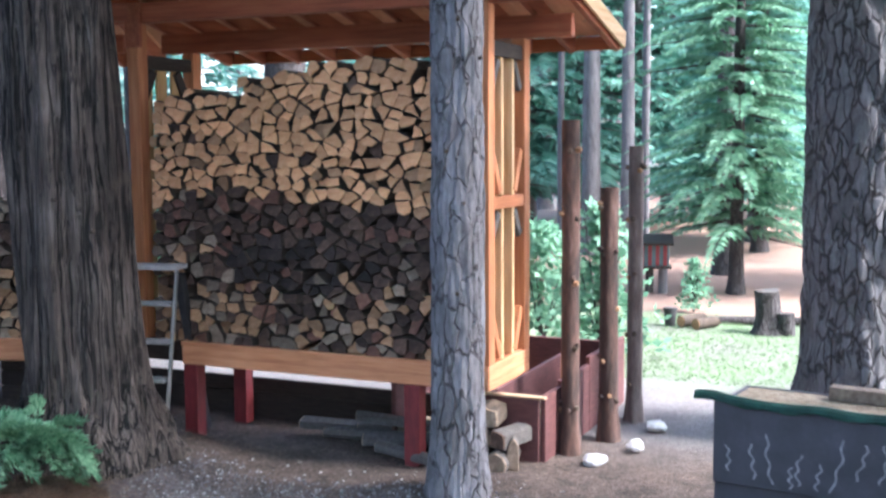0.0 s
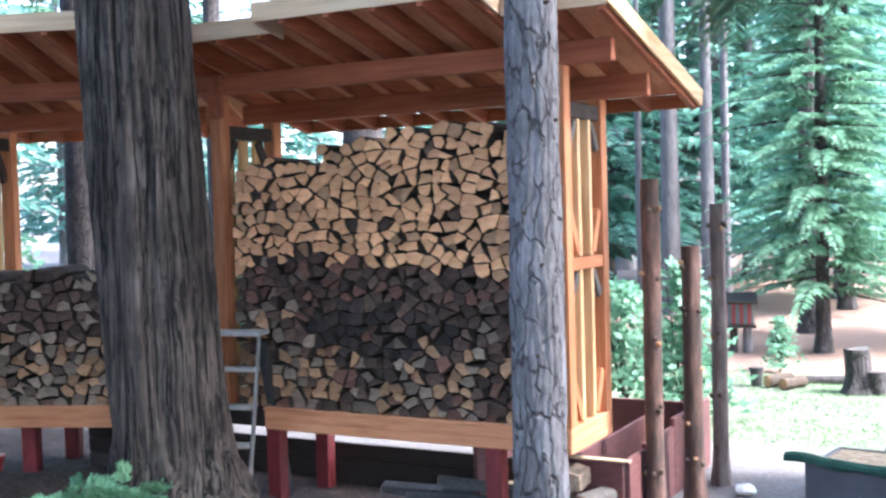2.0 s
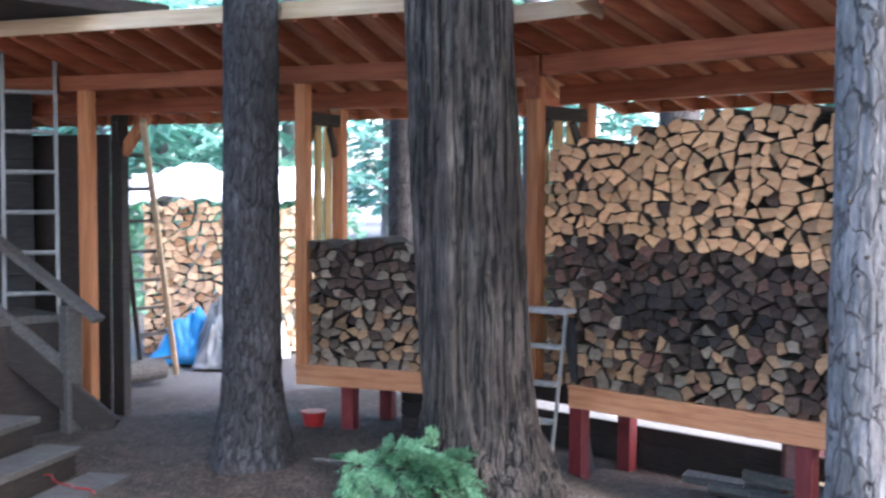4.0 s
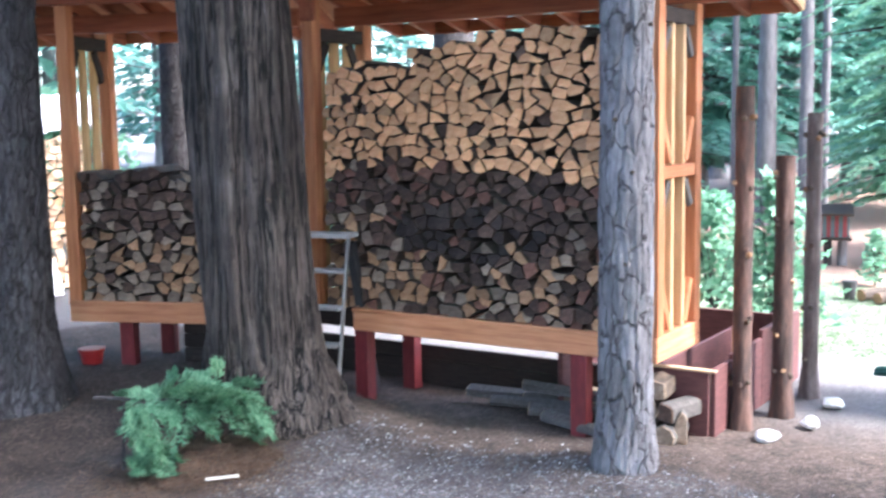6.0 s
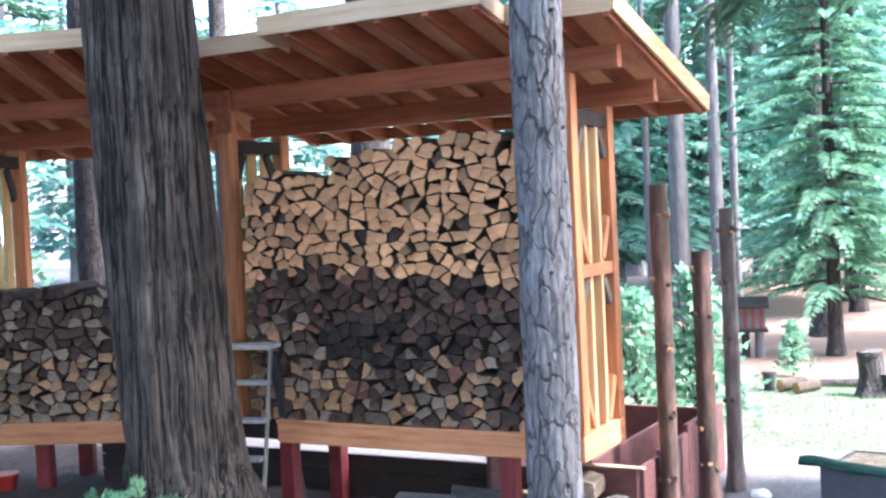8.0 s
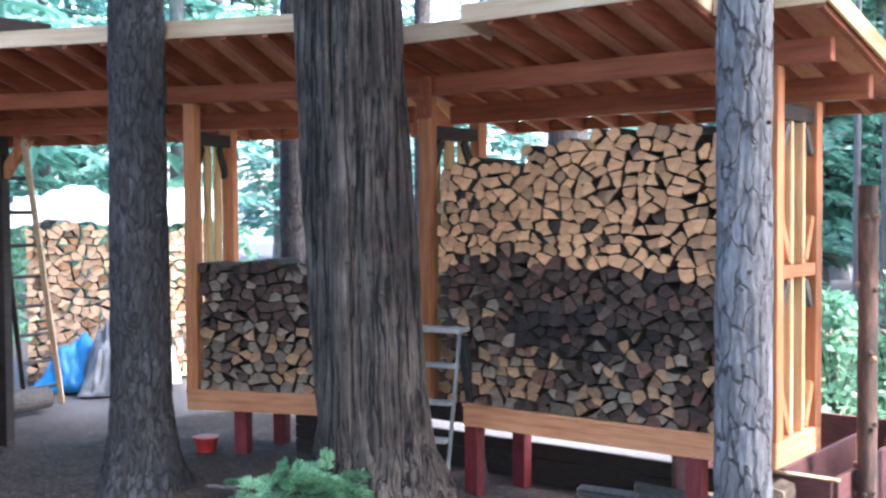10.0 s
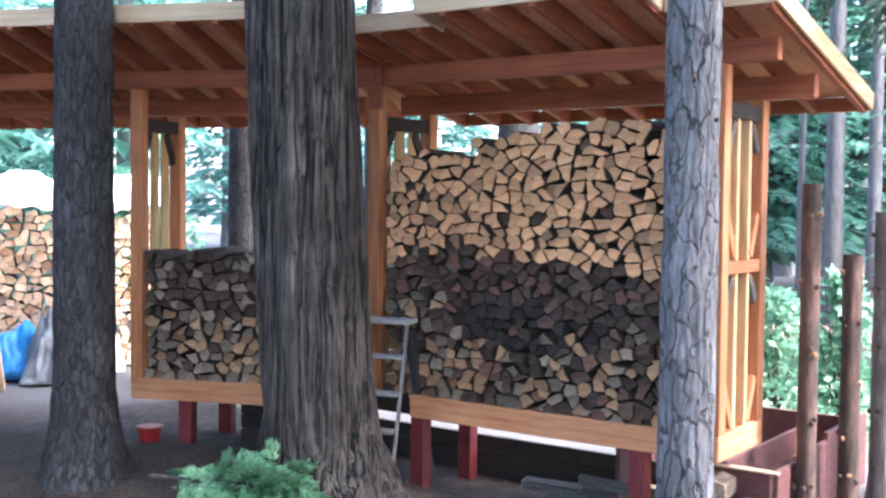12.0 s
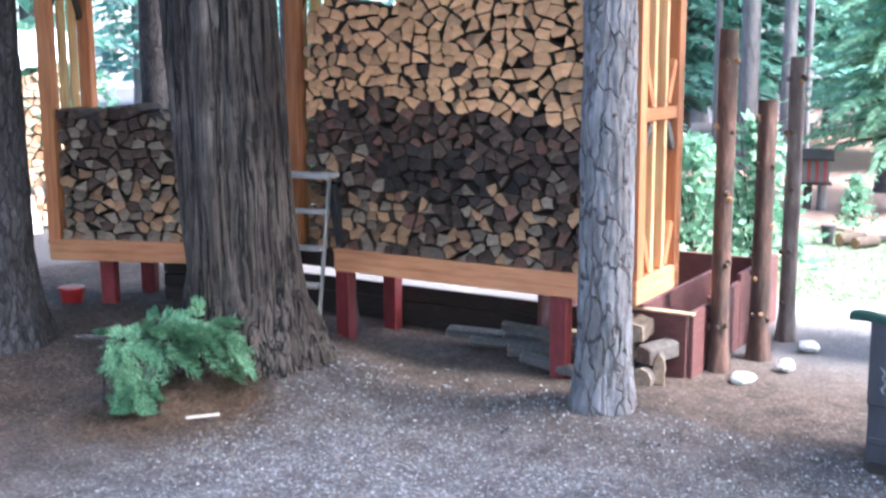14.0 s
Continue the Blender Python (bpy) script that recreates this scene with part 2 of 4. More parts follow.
    tr = node(t, "ShaderNodeBsdfTranslucent", [("Color", c)])
    mix = node(t, "ShaderNodeMixShader", [(1, b.outputs[0]), (2, tr.outputs[0])], Fac=glow)
    t.links.new(mix.outputs[0], t.nodes["Material Output"].inputs[0])
    return m


# pale teal firs: the haze of the distance is mixed into the needle colour
M_HAZYFIR = foliage("hazy_fir_needles", (0.12, 0.3, 0.25), (0.28, 0.52, 0.44), 0.6)
M_DARKLEAF = foliage("dark_needles", (0.04, 0.1, 0.065), (0.09, 0.19, 0.115), 0.4)
M_BRIGHTLEAF = foliage("bright_leaves", (0.1, 0.24, 0.15), (0.25, 0.45, 0.31), 0.5)
M_CEDARLEAF = foliage("cut_cedar_sprays", (0.05, 0.17, 0.085), (0.29, 0.52, 0.32), 0.4)
M_GRASS = foliage("grass_blades", (0.1, 0.17, 0.075), (0.17, 0.26, 0.13), 0.3)
M_NEEDLE = foliage("fallen_needles", (0.07, 0.042, 0.028), (0.2, 0.135, 0.09), 0.0)


def ground_material():
    m, t, b = shader("forest_ground")
    v = coords(t)
    sep = node(t, "ShaderNodeSeparateXYZ", [(0, v)])
    vor = node(t, "ShaderNodeTexVoronoi", [("Vector", v)], Scale=70.0)
    stones = blend(t, 1.0, ramp(t, vor.outputs["Color"], [(0.0, (0.085, 0.083, 0.09)), (0.7, (0.21, 0.207, 0.22)), (1.0, (0.5, 0.5, 0.52))]),
                   ramp(t, vor.outputs["Distance"], [(0.0, (1.1, 1.1, 1.1)), (0.8, (0.45, 0.43, 0.42))]), "MULTIPLY")
    fine = noise_tex(t, v, 45.0, 8.0, 0.7)
    broad = noise_tex(t, v, 0.9, 5.0)
    mott = ramp(t, noise_tex(t, v, 5.0, 6.0, 0.65), [(0.35, (0.6, 0.57, 0.54)), (0.65, (1.3, 1.28, 1.27))])
    stones = blend(t, 1.0, stones, mott, "MULTIPLY")
    duff = ramp(t, fine, [(0.3, (0.02, 0.014, 0.011)), (0.48, (0.062, 0.045, 0.035)), (0.62, (0.13, 0.1, 0.08)), (0.75, (0.24, 0.195, 0.16))])
    duff = blend(t, 1.0, duff, mott, "MULTIPLY")
    dirt = ramp(t, fine, [(0.3, (0.075, 0.068, 0.064)), (0.7, (0.185, 0.17, 0.16))])
    grass = ramp(t, fine, [(0.3, (0.085, 0.13, 0.065)), (0.5, (0.125, 0.185, 0.095)), (0.75, (0.17, 0.225, 0.135))])
    needles = ramp(t, fine, [(0.3, (0.13, 0.075, 0.052)), (0.7, (0.31, 0.2, 0.15))])

    def edge(axis, a, c, wobble=1.4):
        s = node(t, "ShaderNodeMath", [(0, broad)])
        s.operation = "MULTIPLY_ADD"
        s.inputs[1].default_value = wobble
        t.links.new(sep.outputs[axis], s.inputs[2])
        r = node(t, "ShaderNodeMapRange", [("Value", s.outputs[0])])
        r.inputs["From Min"].default_value, r.inputs["From Max"].default_value = a + wobble * 0.5, c + wobble * 0.5
        return r.outputs[0]

    c = blend(t, edge(1, 4.3, 5.3), stones, duff)
    # the same duff, with the shade at the left put into its colour
    shaded_duff = blend(t, 1.0, duff, (0.7, 0.66, 0.64), "MULTIPLY")
    c = blend(t, edge(0, -3.4, -4.8), c, shaded_duff)
    c = blend(t, edge(1, 6.75, 7.1, 0.3), c, dirt)
    right = edge(0, -2.5, -1.9, 0.5)
    c = blend(t, right, c, blend(t, edge(1, 6.4, 7.4), c, blend(t, 0.35, dirt, stones)))
    far = edge(1, 8.2, 9.4)
    patch = ramp(t, noise_tex(t, v, 0.8, 4.0), [(0.4, (0, 0, 0)), (0.7, (1, 1, 1))])
    c = blend(t, far, c, blend(t, patch, grass, dirt))
    c = blend(t, edge(1, 11.9, 12.5), c, needles)
    c = blend(t, edge(0, -7.6, -9.0), c, blend(t, edge(1, 5.2, 6.4), shaded_duff, dirt))
    t.links.new(c, b.inputs["Base Color"])
    b.inputs["Roughness"].default_value = 0.95
    h = blend(t, 0.5, vor.outputs["Distance"], fine)
    bump(t, b, h, 0.7, 0.015)
    return m


M_GROUND = ground_material()


# ---- mesh helpers ----
def part(name, bm, material, parent=None, label=""):
    me = bpy.data.meshes.new(name)
    bm.to_mesh(me)
    bm.free()
    me.materials.append(material)
    ob = new(name, me)
    ob.parent = parent
    return tagged(ob, label)


def soup(name, verts, faces, material, parent=None, label=""):
    me = bpy.data.meshes.new(name)
    me.from_pydata([tuple(v) for v in verts], [], faces)
    me.materials.append(material)
    ob = new(name, me)
    ob.parent = parent
    return tagged(ob, label)


def thing(name, m, label, category, group="", kind=""):
    ob = new(name)
    ob.empty_display_size = 0.1
    ob.matrix_world = m
    return tagged(ob, label, category, group, kind)


def box(x0, x1, y0, y1, z0, z1, bevel=0.004, bm=None):
    bm = bm or bmesh.new()
    made = bmesh.ops.create_cube(bm, size=1.0)["verts"]
    for v in made:
        v.co = Vector(((x0 + x1) / 2 + v.co.x * (x1 - x0), (y0 + y1) / 2 + v.co.y * (y1 - y0), (z0 + z1) / 2 + v.co.z * (z1 - z0)))
    if bevel:
        es = list({e for v in made for e in v.link_edges})
        bmesh.ops.bevel(bm, geom=es, offset=bevel, segments=1, affect="EDGES")
    return bm


def beam(a, b, w, h, up=(0, 0, 1), bevel=0.004):
    """A board from a to b, w wide and h deep along up."""
    a, b = Vector(a), Vector(b)
    d = (b - a).normalized()
    side = d.cross(Vector(up)).normalized()
    top = side.cross(d)
    bm = box(-w / 2, w / 2, 0, (b - a).length, -h / 2, h / 2, bevel)
    m = Matrix((side, d, top)).transposed().to_4x4()
    m.translation = a
    bm.transform(m)
    return bm


def rod(a, b, r0, r1, n=10, bm=None):
    bm = bm or bmesh.new()
    a, b = Vector(a), Vector(b)
    m = (b - a).to_track_quat("Z", "Y").to_matrix().to_4x4()
    m.translation = (a + b) / 2
    bmesh.ops.create_cone(bm, cap_ends=True, segments=n, radius1=r0, radius2=r1, depth=(b - a).length, matrix=m)
    return bm


# ---- ground ----
def smooth(a, b, v):
    k = min(1.0, max(0.0, (v - a) / (b - a)))
    return k * k * (3 - 2 * k)


def ground_z(x, y):
    """Height of the ground: fine unevenness, a low rise by the left tree, and a slow climb into the woods."""
    far = max(0.0, math.hypot(x, y) - 15)
    rise = smooth(-5.0, -5.6, x) * smooth(-8.2, -7.4, x) * smooth(3.4, 4.2, y) * smooth(7.4, 6.4, y)
    rise = max(rise, 0.8 * smooth(1.05, 0.45, math.hypot(x + 4.4, y - 4.98)))
    rise = max(rise, 0.45 * smooth(0.75, 0.25, math.hypot(x + 2.3, y - 5.24)))
    return 0.025 * noise.noise((x * 1.1, y * 1.1, 0)) + 0.012 * noise.noise((x * 4, y * 4, 3)) + min(far * 0.02, 4) + 0.17 * rise - 0.02


def ground():
    n = 230
    k = np.linspace(-1, 1, n)
    xs = np.sign(k) * (np.abs(k) ** 2.6) * 320 - 3
    ys = np.sign(k) * (np.abs(k) ** 2.6) * 320 + 6
    vs = []
    for y in ys:
        for x in xs:
            vs.append((x, y, ground_z(x, y)))
    fs = [(j * n + i, j * n + i + 1, (j + 1) * n + i + 1, (j + 1) * n + i) for j in range(n - 1) for i in range(n - 1)]
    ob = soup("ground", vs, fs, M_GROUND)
    for p in ob.data.polygons:
        p.use_smooth = True
    tagged(ob, "gravel and needle-strewn forest ground with lawn behind", "ground", kind="structure")


ground()

# ---- sheds ----
SLOPE = 0.247


def knee(parent, x0, x1, p, q, material, w=0.07):
    """A short diagonal brace in the end wall, from p to q given as (y, z)."""
    a, b = Vector(((x0 + x1) / 2, *p)), Vector(((x0 + x1) / 2, *q))
    part("brace", beam(a, b, x1 - x0, w, up=(b - a).cross(Vector((1, 0, 0)))), material, parent)


def end_wall(shed, x, side, lined=True, z0=0.61):
    """A framed end wall in the plane x; side is 1 where its outer face looks to +x."""
    x0, x1 = (x - 0.089, x) if side > 0 else (x, x + 0.089)
    wall = new("end_frame")
    wall.parent = shed
    part("front_post", box(x0, x1, 0.0, 0.089, z0, 2.59), M_FIR["z"], wall)
    part("back_post", box(x0, x1, 0.556, 0.645, z0, 2.441), M_FIR["z"], wall)
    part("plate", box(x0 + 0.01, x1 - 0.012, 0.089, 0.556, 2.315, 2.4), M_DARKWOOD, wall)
    if lined:
        part("mid_rail", box(x0 + 0.01, x1 - 0.004, 0.089, 0.556, 1.47, 1.54), M_FIR["y"], wall)
    xa, xb = (x1 - 0.05, x1 - 0.012) if side > 0 else (x0 + 0.012, x0 + 0.05)
    spans = ((z0, 1.47), (1.54, 2.315)) if lined else ((z0, 2.315),)
    for za, zb in spans:
        for y in (0.235, 0.405) if lined else ():
            part("stud", box(xa - 0.03, xb - 0.008, y, y + 0.038, za, zb), M_PALE["z"], wall)
        for y in () if lined else (0.1, 0.248, 0.396):
            part("slat", box(xa, xa + 0.02, y, y + 0.102, za, zb), M_SLAT, wall)
        if lined:
            for p, q in (((0.1, za + 0.24), (0.21, za + 0.02)), ((0.545, za + 0.26), (0.44, za + 0.02))):
                knee(wall, xa, xb, p, q, M_FIR["z"], 0.052)
            # upper braces in grey: the shade under rail and plate is in their colour
            for p, q in (((0.1, zb - 0.17), (0.2, zb - 0.02)), ((0.545, zb - 0.17), (0.45, zb - 0.02))):
                knee(wall, xa + 0.004, xb - 0.004, p, q, M_GREYWOOD, 0.05)
    if not lined:
        for p, q in (((0.09, 2.1), (0.2, 2.31)), ((0.55, 2.1), (0.44, 2.31))):
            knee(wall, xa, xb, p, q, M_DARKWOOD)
    if lined:
        xi = x0 - 0.012 if side > 0 else x1 + 0.001
        part("lining", box(xi, xi + 0.011, 0.03, 0.62, z0 + 0.005, 2.3, 0), M_LINING, wall)


def roof(shed, x0, x1, front, back, over=None, end=False, left=None):
    """Rafters, sheathing and fascia; over = (x0, x1, front) of a sheet that juts out."""
    def roof_z(y):
        return 2.752 - SLOPE * y

    def slab(name, xa, xb, ya, yb, lift, thick, material, parent, label=""):
        bm = beam(((xa + xb) / 2, ya, roof_z(ya) + lift), ((xa + xb) / 2, yb, roof_z(yb) + lift), xb - xa, thick, bevel=0.002)
        return part(name, bm, material, parent, label)

    frame_ob = new("roof")
    frame_ob.parent = shed
    left = front if left is None else left
    slab("sheathing", x0, x1, front, back, 0.101, 0.012, M_PLY, frame_ob, "orange-brown plywood sheathing")
    if left < front:
        slab("sheathing", x0, over[0] - 0.002, left, front - 0.002, 0.101, 0.012, M_PLY, frame_ob)
    if over:
        slab("sheathing", x0 - 0.7, x0 + 0.3, 0.3, back, 0.119, 0.012, M_PLY, frame_ob)
    n = max(2, round((x1 - x0) / 0.29))
    for i in range(n + 1):
        x = x0 + 0.03 + (x1 - x0 - 0.06) * i / n
        f = (left if over and x < over[0] else front) + 0.022
        if over and over[0] + 0.02 <= x <= over[1] - 0.02:
            f = over[2] + 0.022
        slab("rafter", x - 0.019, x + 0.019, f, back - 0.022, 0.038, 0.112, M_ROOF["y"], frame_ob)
    spans = [(x0, x1, front)]
    if over:
        slab("sheathing", over[0], over[1], over[2], front - 0.002, 0.101, 0.012, M_PLY, frame_ob)
        spans = [(x0, over[0], left), (over[1], x1, front), over]
    for xa, xb, f in spans:
        part("fascia", box(xa, xb, f - 0.002, f + 0.018, roof_z(f) + 0.0, roof_z(f) + 0.108, 0.003), M_FASCIA["x"], frame_ob, "pale pine fascia board")
    part("fascia", box(x0, x1, back - 0.02, back, roof_z(back) + 0.002, roof_z(back) + 0.09, 0.003), M_FIR["x"], frame_ob)
    if end:
        slab("barge_board", x1 + 0.002, x1 + 0.021, front, back, 0.06, 0.105, M_PALE["y"], frame_ob, "bright pale barge board")
    if over:
        for x in (over[0], over[1] - 0.019):
            slab("sheet_edge", x, x + 0.019, over[2] + 0.02, front, 0.056, 0.1, M_FASCIA["y"], frame_ob)


def deck(shed, x0, x1, legs):
    part("front_rim", box(x0, x1 - 0.04, 0.0, 0.038, 0.468, 0.61, 0.006), M_RIM["x"], shed, "orange-stained front rim board")
    part("deck_edge", box(x0, x1 - 0.04, -0.012, -0.001, 0.592, 0.614, 0.003), M_RIM["x"], shed)
    part("back_rim", box(x0, x1 - 0.04, 0.607, 0.645, 0.468, 0.6, 0.004), M_FIR["x"], shed)
    part("end_rim", box(x1 - 0.038, x1, 0.0, 0.645, 0.468, 0.61, 0.006), M_RIM["y"], shed)
    ys = [0.04, 0.18, 0.32, 0.46]
    for y in ys:
        part("deck_board", box(x0, x1 - 0.042, y, y + 0.134, 0.57, 0.6, 0.004), M_FIR["x"], shed)
    for x, y, h in legs:
        part("leg", box(x, x + 0.1, y, y + 0.09, -0.05, h, 0.004), M_RED, shed, "red-painted support post")


shed = thing("wood_shed", pose(-2.33, 5.73, 0), "orange-stained open timber firewood shed with a sloping plywood roof", "wood shed", "firewood sheds")
deck(shed, -2.08, 0.0, [(-0.53, 0.0, 0.466), (-2.07, 0.0, 0.466), (-2.09, 0.56, 0.466), (-0.5, 0.56, 0.466)])
# dark plank added to cover the sunlit ground behind the gap
part("rear_plank", box(-3.1, -2.0, 0.65, 0.68, 0.33, 0.6), M_DARKWOOD, shed)
end_wall(shed, 0.0, 1)
end_wall(shed, -2.437, -1, lined=False)
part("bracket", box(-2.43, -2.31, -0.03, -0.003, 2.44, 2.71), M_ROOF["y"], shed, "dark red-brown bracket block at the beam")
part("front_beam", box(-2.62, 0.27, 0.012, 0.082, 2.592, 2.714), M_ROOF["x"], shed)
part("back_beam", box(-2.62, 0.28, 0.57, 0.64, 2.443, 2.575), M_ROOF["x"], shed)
roof(shed, -2.62, 0.36, -0.31, 1.36, over=(-1.62, -0.22, -0.6), end=True, left=-0.43)

shed2 = thing("wood_shed", pose(-4.65, 5.72, 0, 0, 0, 21.6), "orange-stained timber wood shed with an open bay beside stacked dark logs", "wood shed", "firewood sheds")
deck(shed2, -1.8, -0.75, [(-1.49, 0.1, 0.466), (-1.39, 0.52, 0.466), (-0.82, 0.1, 0.466)])
end_wall(shed2, -1.8, -1, lined=False)
part("front_post", box(-3.7, -3.6, 0.0, 0.1, -0.05, 2.598), M_FIR["z"], shed2)
part("back_post", box(-3.83, -3.72, 0.55, 0.645, -0.05, 2.45), M_DARKWOOD, shed2)
part("brace", beam((-3.74, 0.6, 2.14), (-3.5, 0.6, 2.44), 0.06, 0.09), M_FIR["z"], shed2)
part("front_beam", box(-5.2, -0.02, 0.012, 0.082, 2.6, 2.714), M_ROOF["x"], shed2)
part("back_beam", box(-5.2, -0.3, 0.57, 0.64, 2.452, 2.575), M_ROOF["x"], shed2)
roof(shed2, -5.4, -0.24, -0.7, 1.36)
part("back_panel", box(-5.2, -3.93, 0.65, 0.68, 0.0, 2.3), M_DARKWOOD, shed2)


# ---- firewood ----
def clip(poly, p, nrm):
    out = []
    for i in range(len(poly)):
        a, b = poly[i], poly[(i + 1) % len(poly)]
        da, db = (a - p) @ nrm, (b - p) @ nrm
        if da <= 0:
            out.append(a)
        if da * db < 0:
            out.append(a + (b - a) * da / (da - db))
    return out


def log_cells(x0, x1, z0, top, dx, dz, seed):
    """Irregular split-log outlines that fill the space from z0 up to top(x), on the whole wider than tall."""
    rng = random.Random(seed)
    wide = dx / dz
    x0, x1, dx, crest = x0 / wide, x1 / wide, dz, top
    top = lambda v: crest(v * wide)
    pts = []
    z, row = z0 + dz * 0.45, 0
    while z < z0 + 2.4:
        x = x0 + dx * (0.5 if row % 2 else 0.15)
        while x < x1 + dx * 0.3:
            pts.append(np.array((min(max(x + rng.uniform(-0.4, 0.4) * dx, x0 + 0.02), x1 - 0.02), z + rng.uniform(-0.42, 0.42) * dz)))
            x += dx * rng.uniform(0.72, 1.28)
        z += dz
        row += 1
    cells = []
    for i, p in enumerate(pts):
        if p[1] > top(p[0]) - dz * 0.45:
            continue
        poly = [np.array(c) for c in ((x0, z0), (x1, z0), (x1, z0 + 3), (x0, z0 + 3))]
        for j, q in enumerate(pts):
            d = q - p
            if j != i and d @ d < (3.2 * max(dx, dz)) ** 2:
                poly = clip(poly, (p + q) / 2, d)
        keep = rng.choice((3, 4, 4, 4, 5, 5))
        while len(poly) > keep:
            areas = []
            for k in range(len(poly)):
                a, b, c = poly[k - 1], poly[k], poly[(k + 1) % len(poly)]
                areas.append(abs((b[0] - a[0]) * (c[1] - a[1]) - (b[1] - a[1]) * (c[0] - a[0])))
            poly.pop(int(np.argmin(areas)))
        cells.append([p * np.array((wide, 1.0)) for p in poly])
    return cells


def log_mesh(poly, length, rng, end, side):
    c = sum(poly) / len(poly)
    pts, n = [], len(poly)
    bulge = rng.randrange(n)
    for k in range(n):
        a, b, d = poly[k - 1], poly[k], poly[(k + 1) % n]
        e0, e1 = min(0.3, 0.005 / (np.linalg.norm(a - b) + 1e-6)), min(0.3, 0.005 / (np.linalg.norm(d - b) + 1e-6))
        pts += [b + (a - b) * e0, b + (d - b) * e1]
        mid = (b + d) / 2
        out = np.array((d[1] - b[1], b[0] - d[0]))
        out = out / (np.linalg.norm(out) + 1e-6) * (0.016 if k == bulge else rng.uniform(-0.005, 0.005))
        pts.append(mid + out)
    pts = [(p - c) * 0.985 - (p - c) / (np.linalg.norm(p - c) + 1e-6) * 0.0025 for p in pts]
    m = len(pts)
    skew = (rng.uniform(-0.06, 0.06), rng.uniform(-0.06, 0.06))
    vs = [(p[0], 0.006 + p[0] * skew[0] + p[1] * skew[1], p[1]) for p in pts]
    vs += [(p[0] * 0.9, -0.003 + p[0] * skew[0] + p[1] * skew[1], p[1] * 0.9) for p in pts]
    vs += [(p[0] * 0.93, length, p[1] * 0.93) for p in pts]
    fs = [tuple(range(2 * m - 1, m - 1, -1))[::-1], tuple(range(3 * m - 1, 2 * m - 1, -1))]
    for k in range(m):
        j = (k + 1) % m
        fs += [(m + k, k, j, m + j), (k, 2 * m + k, 2 * m + j, j)]
    me = bpy.data.meshes.new("log")
    me.from_pydata(vs, [], fs)
    me.materials.append(end)
    me.materials.append(side)
    for i, p in enumerate(me.polygons):
        p.material_index = 0 if i == 0 or (i >= 2 and i % 2 == 0) else 1
    bm = bmesh.new()
    bm.from_mesh(me)
    bmesh.ops.recalc_face_normals(bm, faces=bm.faces)
    bm.to_mesh(me)
    bm.free()
    return me, c


def stack(name_label, m, x0, x1, z0, top, dx, dz, choose, seed, group="firewood stacks", length=0.41):
    rng = random.Random(seed + 5)
    holder = thing("firewood_stack", m, name_label, "firewood stack", group)
    for poly in log_cells(x0, x1, z0, top, dx, dz, seed):
        c = sum(poly) / len(poly)
        end = choose(c[0], c[1], rng)
        me, c = log_mesh(poly, length, rng, end, M_BARK_LOG)
        ob = new("log", me)
        ob.parent = holder
        ob.location = (c[0], rng.uniform(-0.028, 0.028), c[1])
    return holder


def top_main(x):
    return 2.16 + 0.02 * math.sin(x * 9) if x < -1.62 else 2.23 if x < -1.36 else 2.33 + 0.02 * math.sin(x * 7)


def layer_of(x, z):
    if z > 1.5 + 0.05 * math.sin(x * 3.0) + 0.03 * math.sin(x * 17):
        return 2
    return 1 if z > 1.05 + 0.05 * math.sin(x * 5.1) + 0.03 * math.sin(x * 23) + (0.1 if x < -1.7 else 0) else 0


def choose_main(x, z, rng):
    k = layer_of(x, z)
    # mostly near-black ends within an oval in the middle of the stack
    if ((x + 1.25) / 0.55) ** 2 + ((z - 1.12) / 0.17) ** 2 < 1 and rng.random() < 0.75:
        return M_BLACKEND
    if k == 2:
        return M_DARKEND if rng.random() < 0.025 else M_FRESH if rng.random() < 0.93 else M_TANEND
    if k == 1:
        return rng.choice((M_DARKEND,) * 12 + (M_RUSTEND,) * (5 if z > 1.3 else 2) + ((M_GREYEND, M_GREYEND, M_TANEND) if x > -0.7 or x < -1.8 else ()))
    return rng.choice((M_GREYEND, M_GREYEND, M_GREYEND, M_TANEND, M_TANEND, M_DARKEND, M_DARKEND, M_DARKEND, M_RUSTEND, M_TANEND if z < 0.95 else M_DARKEND))


def layered(m):
    """The tall stack is three lots of wood, laid one on the other."""
    labels = ("mixed grey and tan weathered split firewood laid on the deck", "dark weathered split firewood stacked on older logs",
              "pale freshly split firewood stacked on dark logs")
    holders = [thing("firewood_stack", m, l, "firewood stack", "firewood stacks") for l in labels]
    r = random.Random(16)
    for poly in log_cells(-2.3, -0.095, 0.603, top_main, 0.086, 0.069, 11):
        c = sum(poly) / len(poly)
        me, c = log_mesh(poly, 0.41, r, choose_main(c[0], c[1], r), M_BARK_LOG)
        ob = new("log", me)
        ob.parent = holders[layer_of(c[0], c[1])]
        ob.location = (c[0], r.uniform(-0.03, 0.03), c[1])


layered(pose(-2.33, 5.775, 0))


def choose_left(x, z, rng):
    if z > 1.08 + rng.uniform(-0.08, 0.08):
        return M_DARKEND if rng.random() < 0.8 else M_GREYEND
    return rng.choice((M_GREYEND, M_GREYEND, M_GREYEND, M_TANEND, M_TANEND, M_DARKEND))


stack("dark weathered split firewood stacked half way up the bay", pose(-4.65, 5.72, 0, 0, 0, 21.6) @ pose(0, 0.035, 0),
      -1.7, -0.3, 0.603, lambda x: 1.51 + 0.02 * math.sin(x * 9), 0.084, 0.069, choose_left, 23)


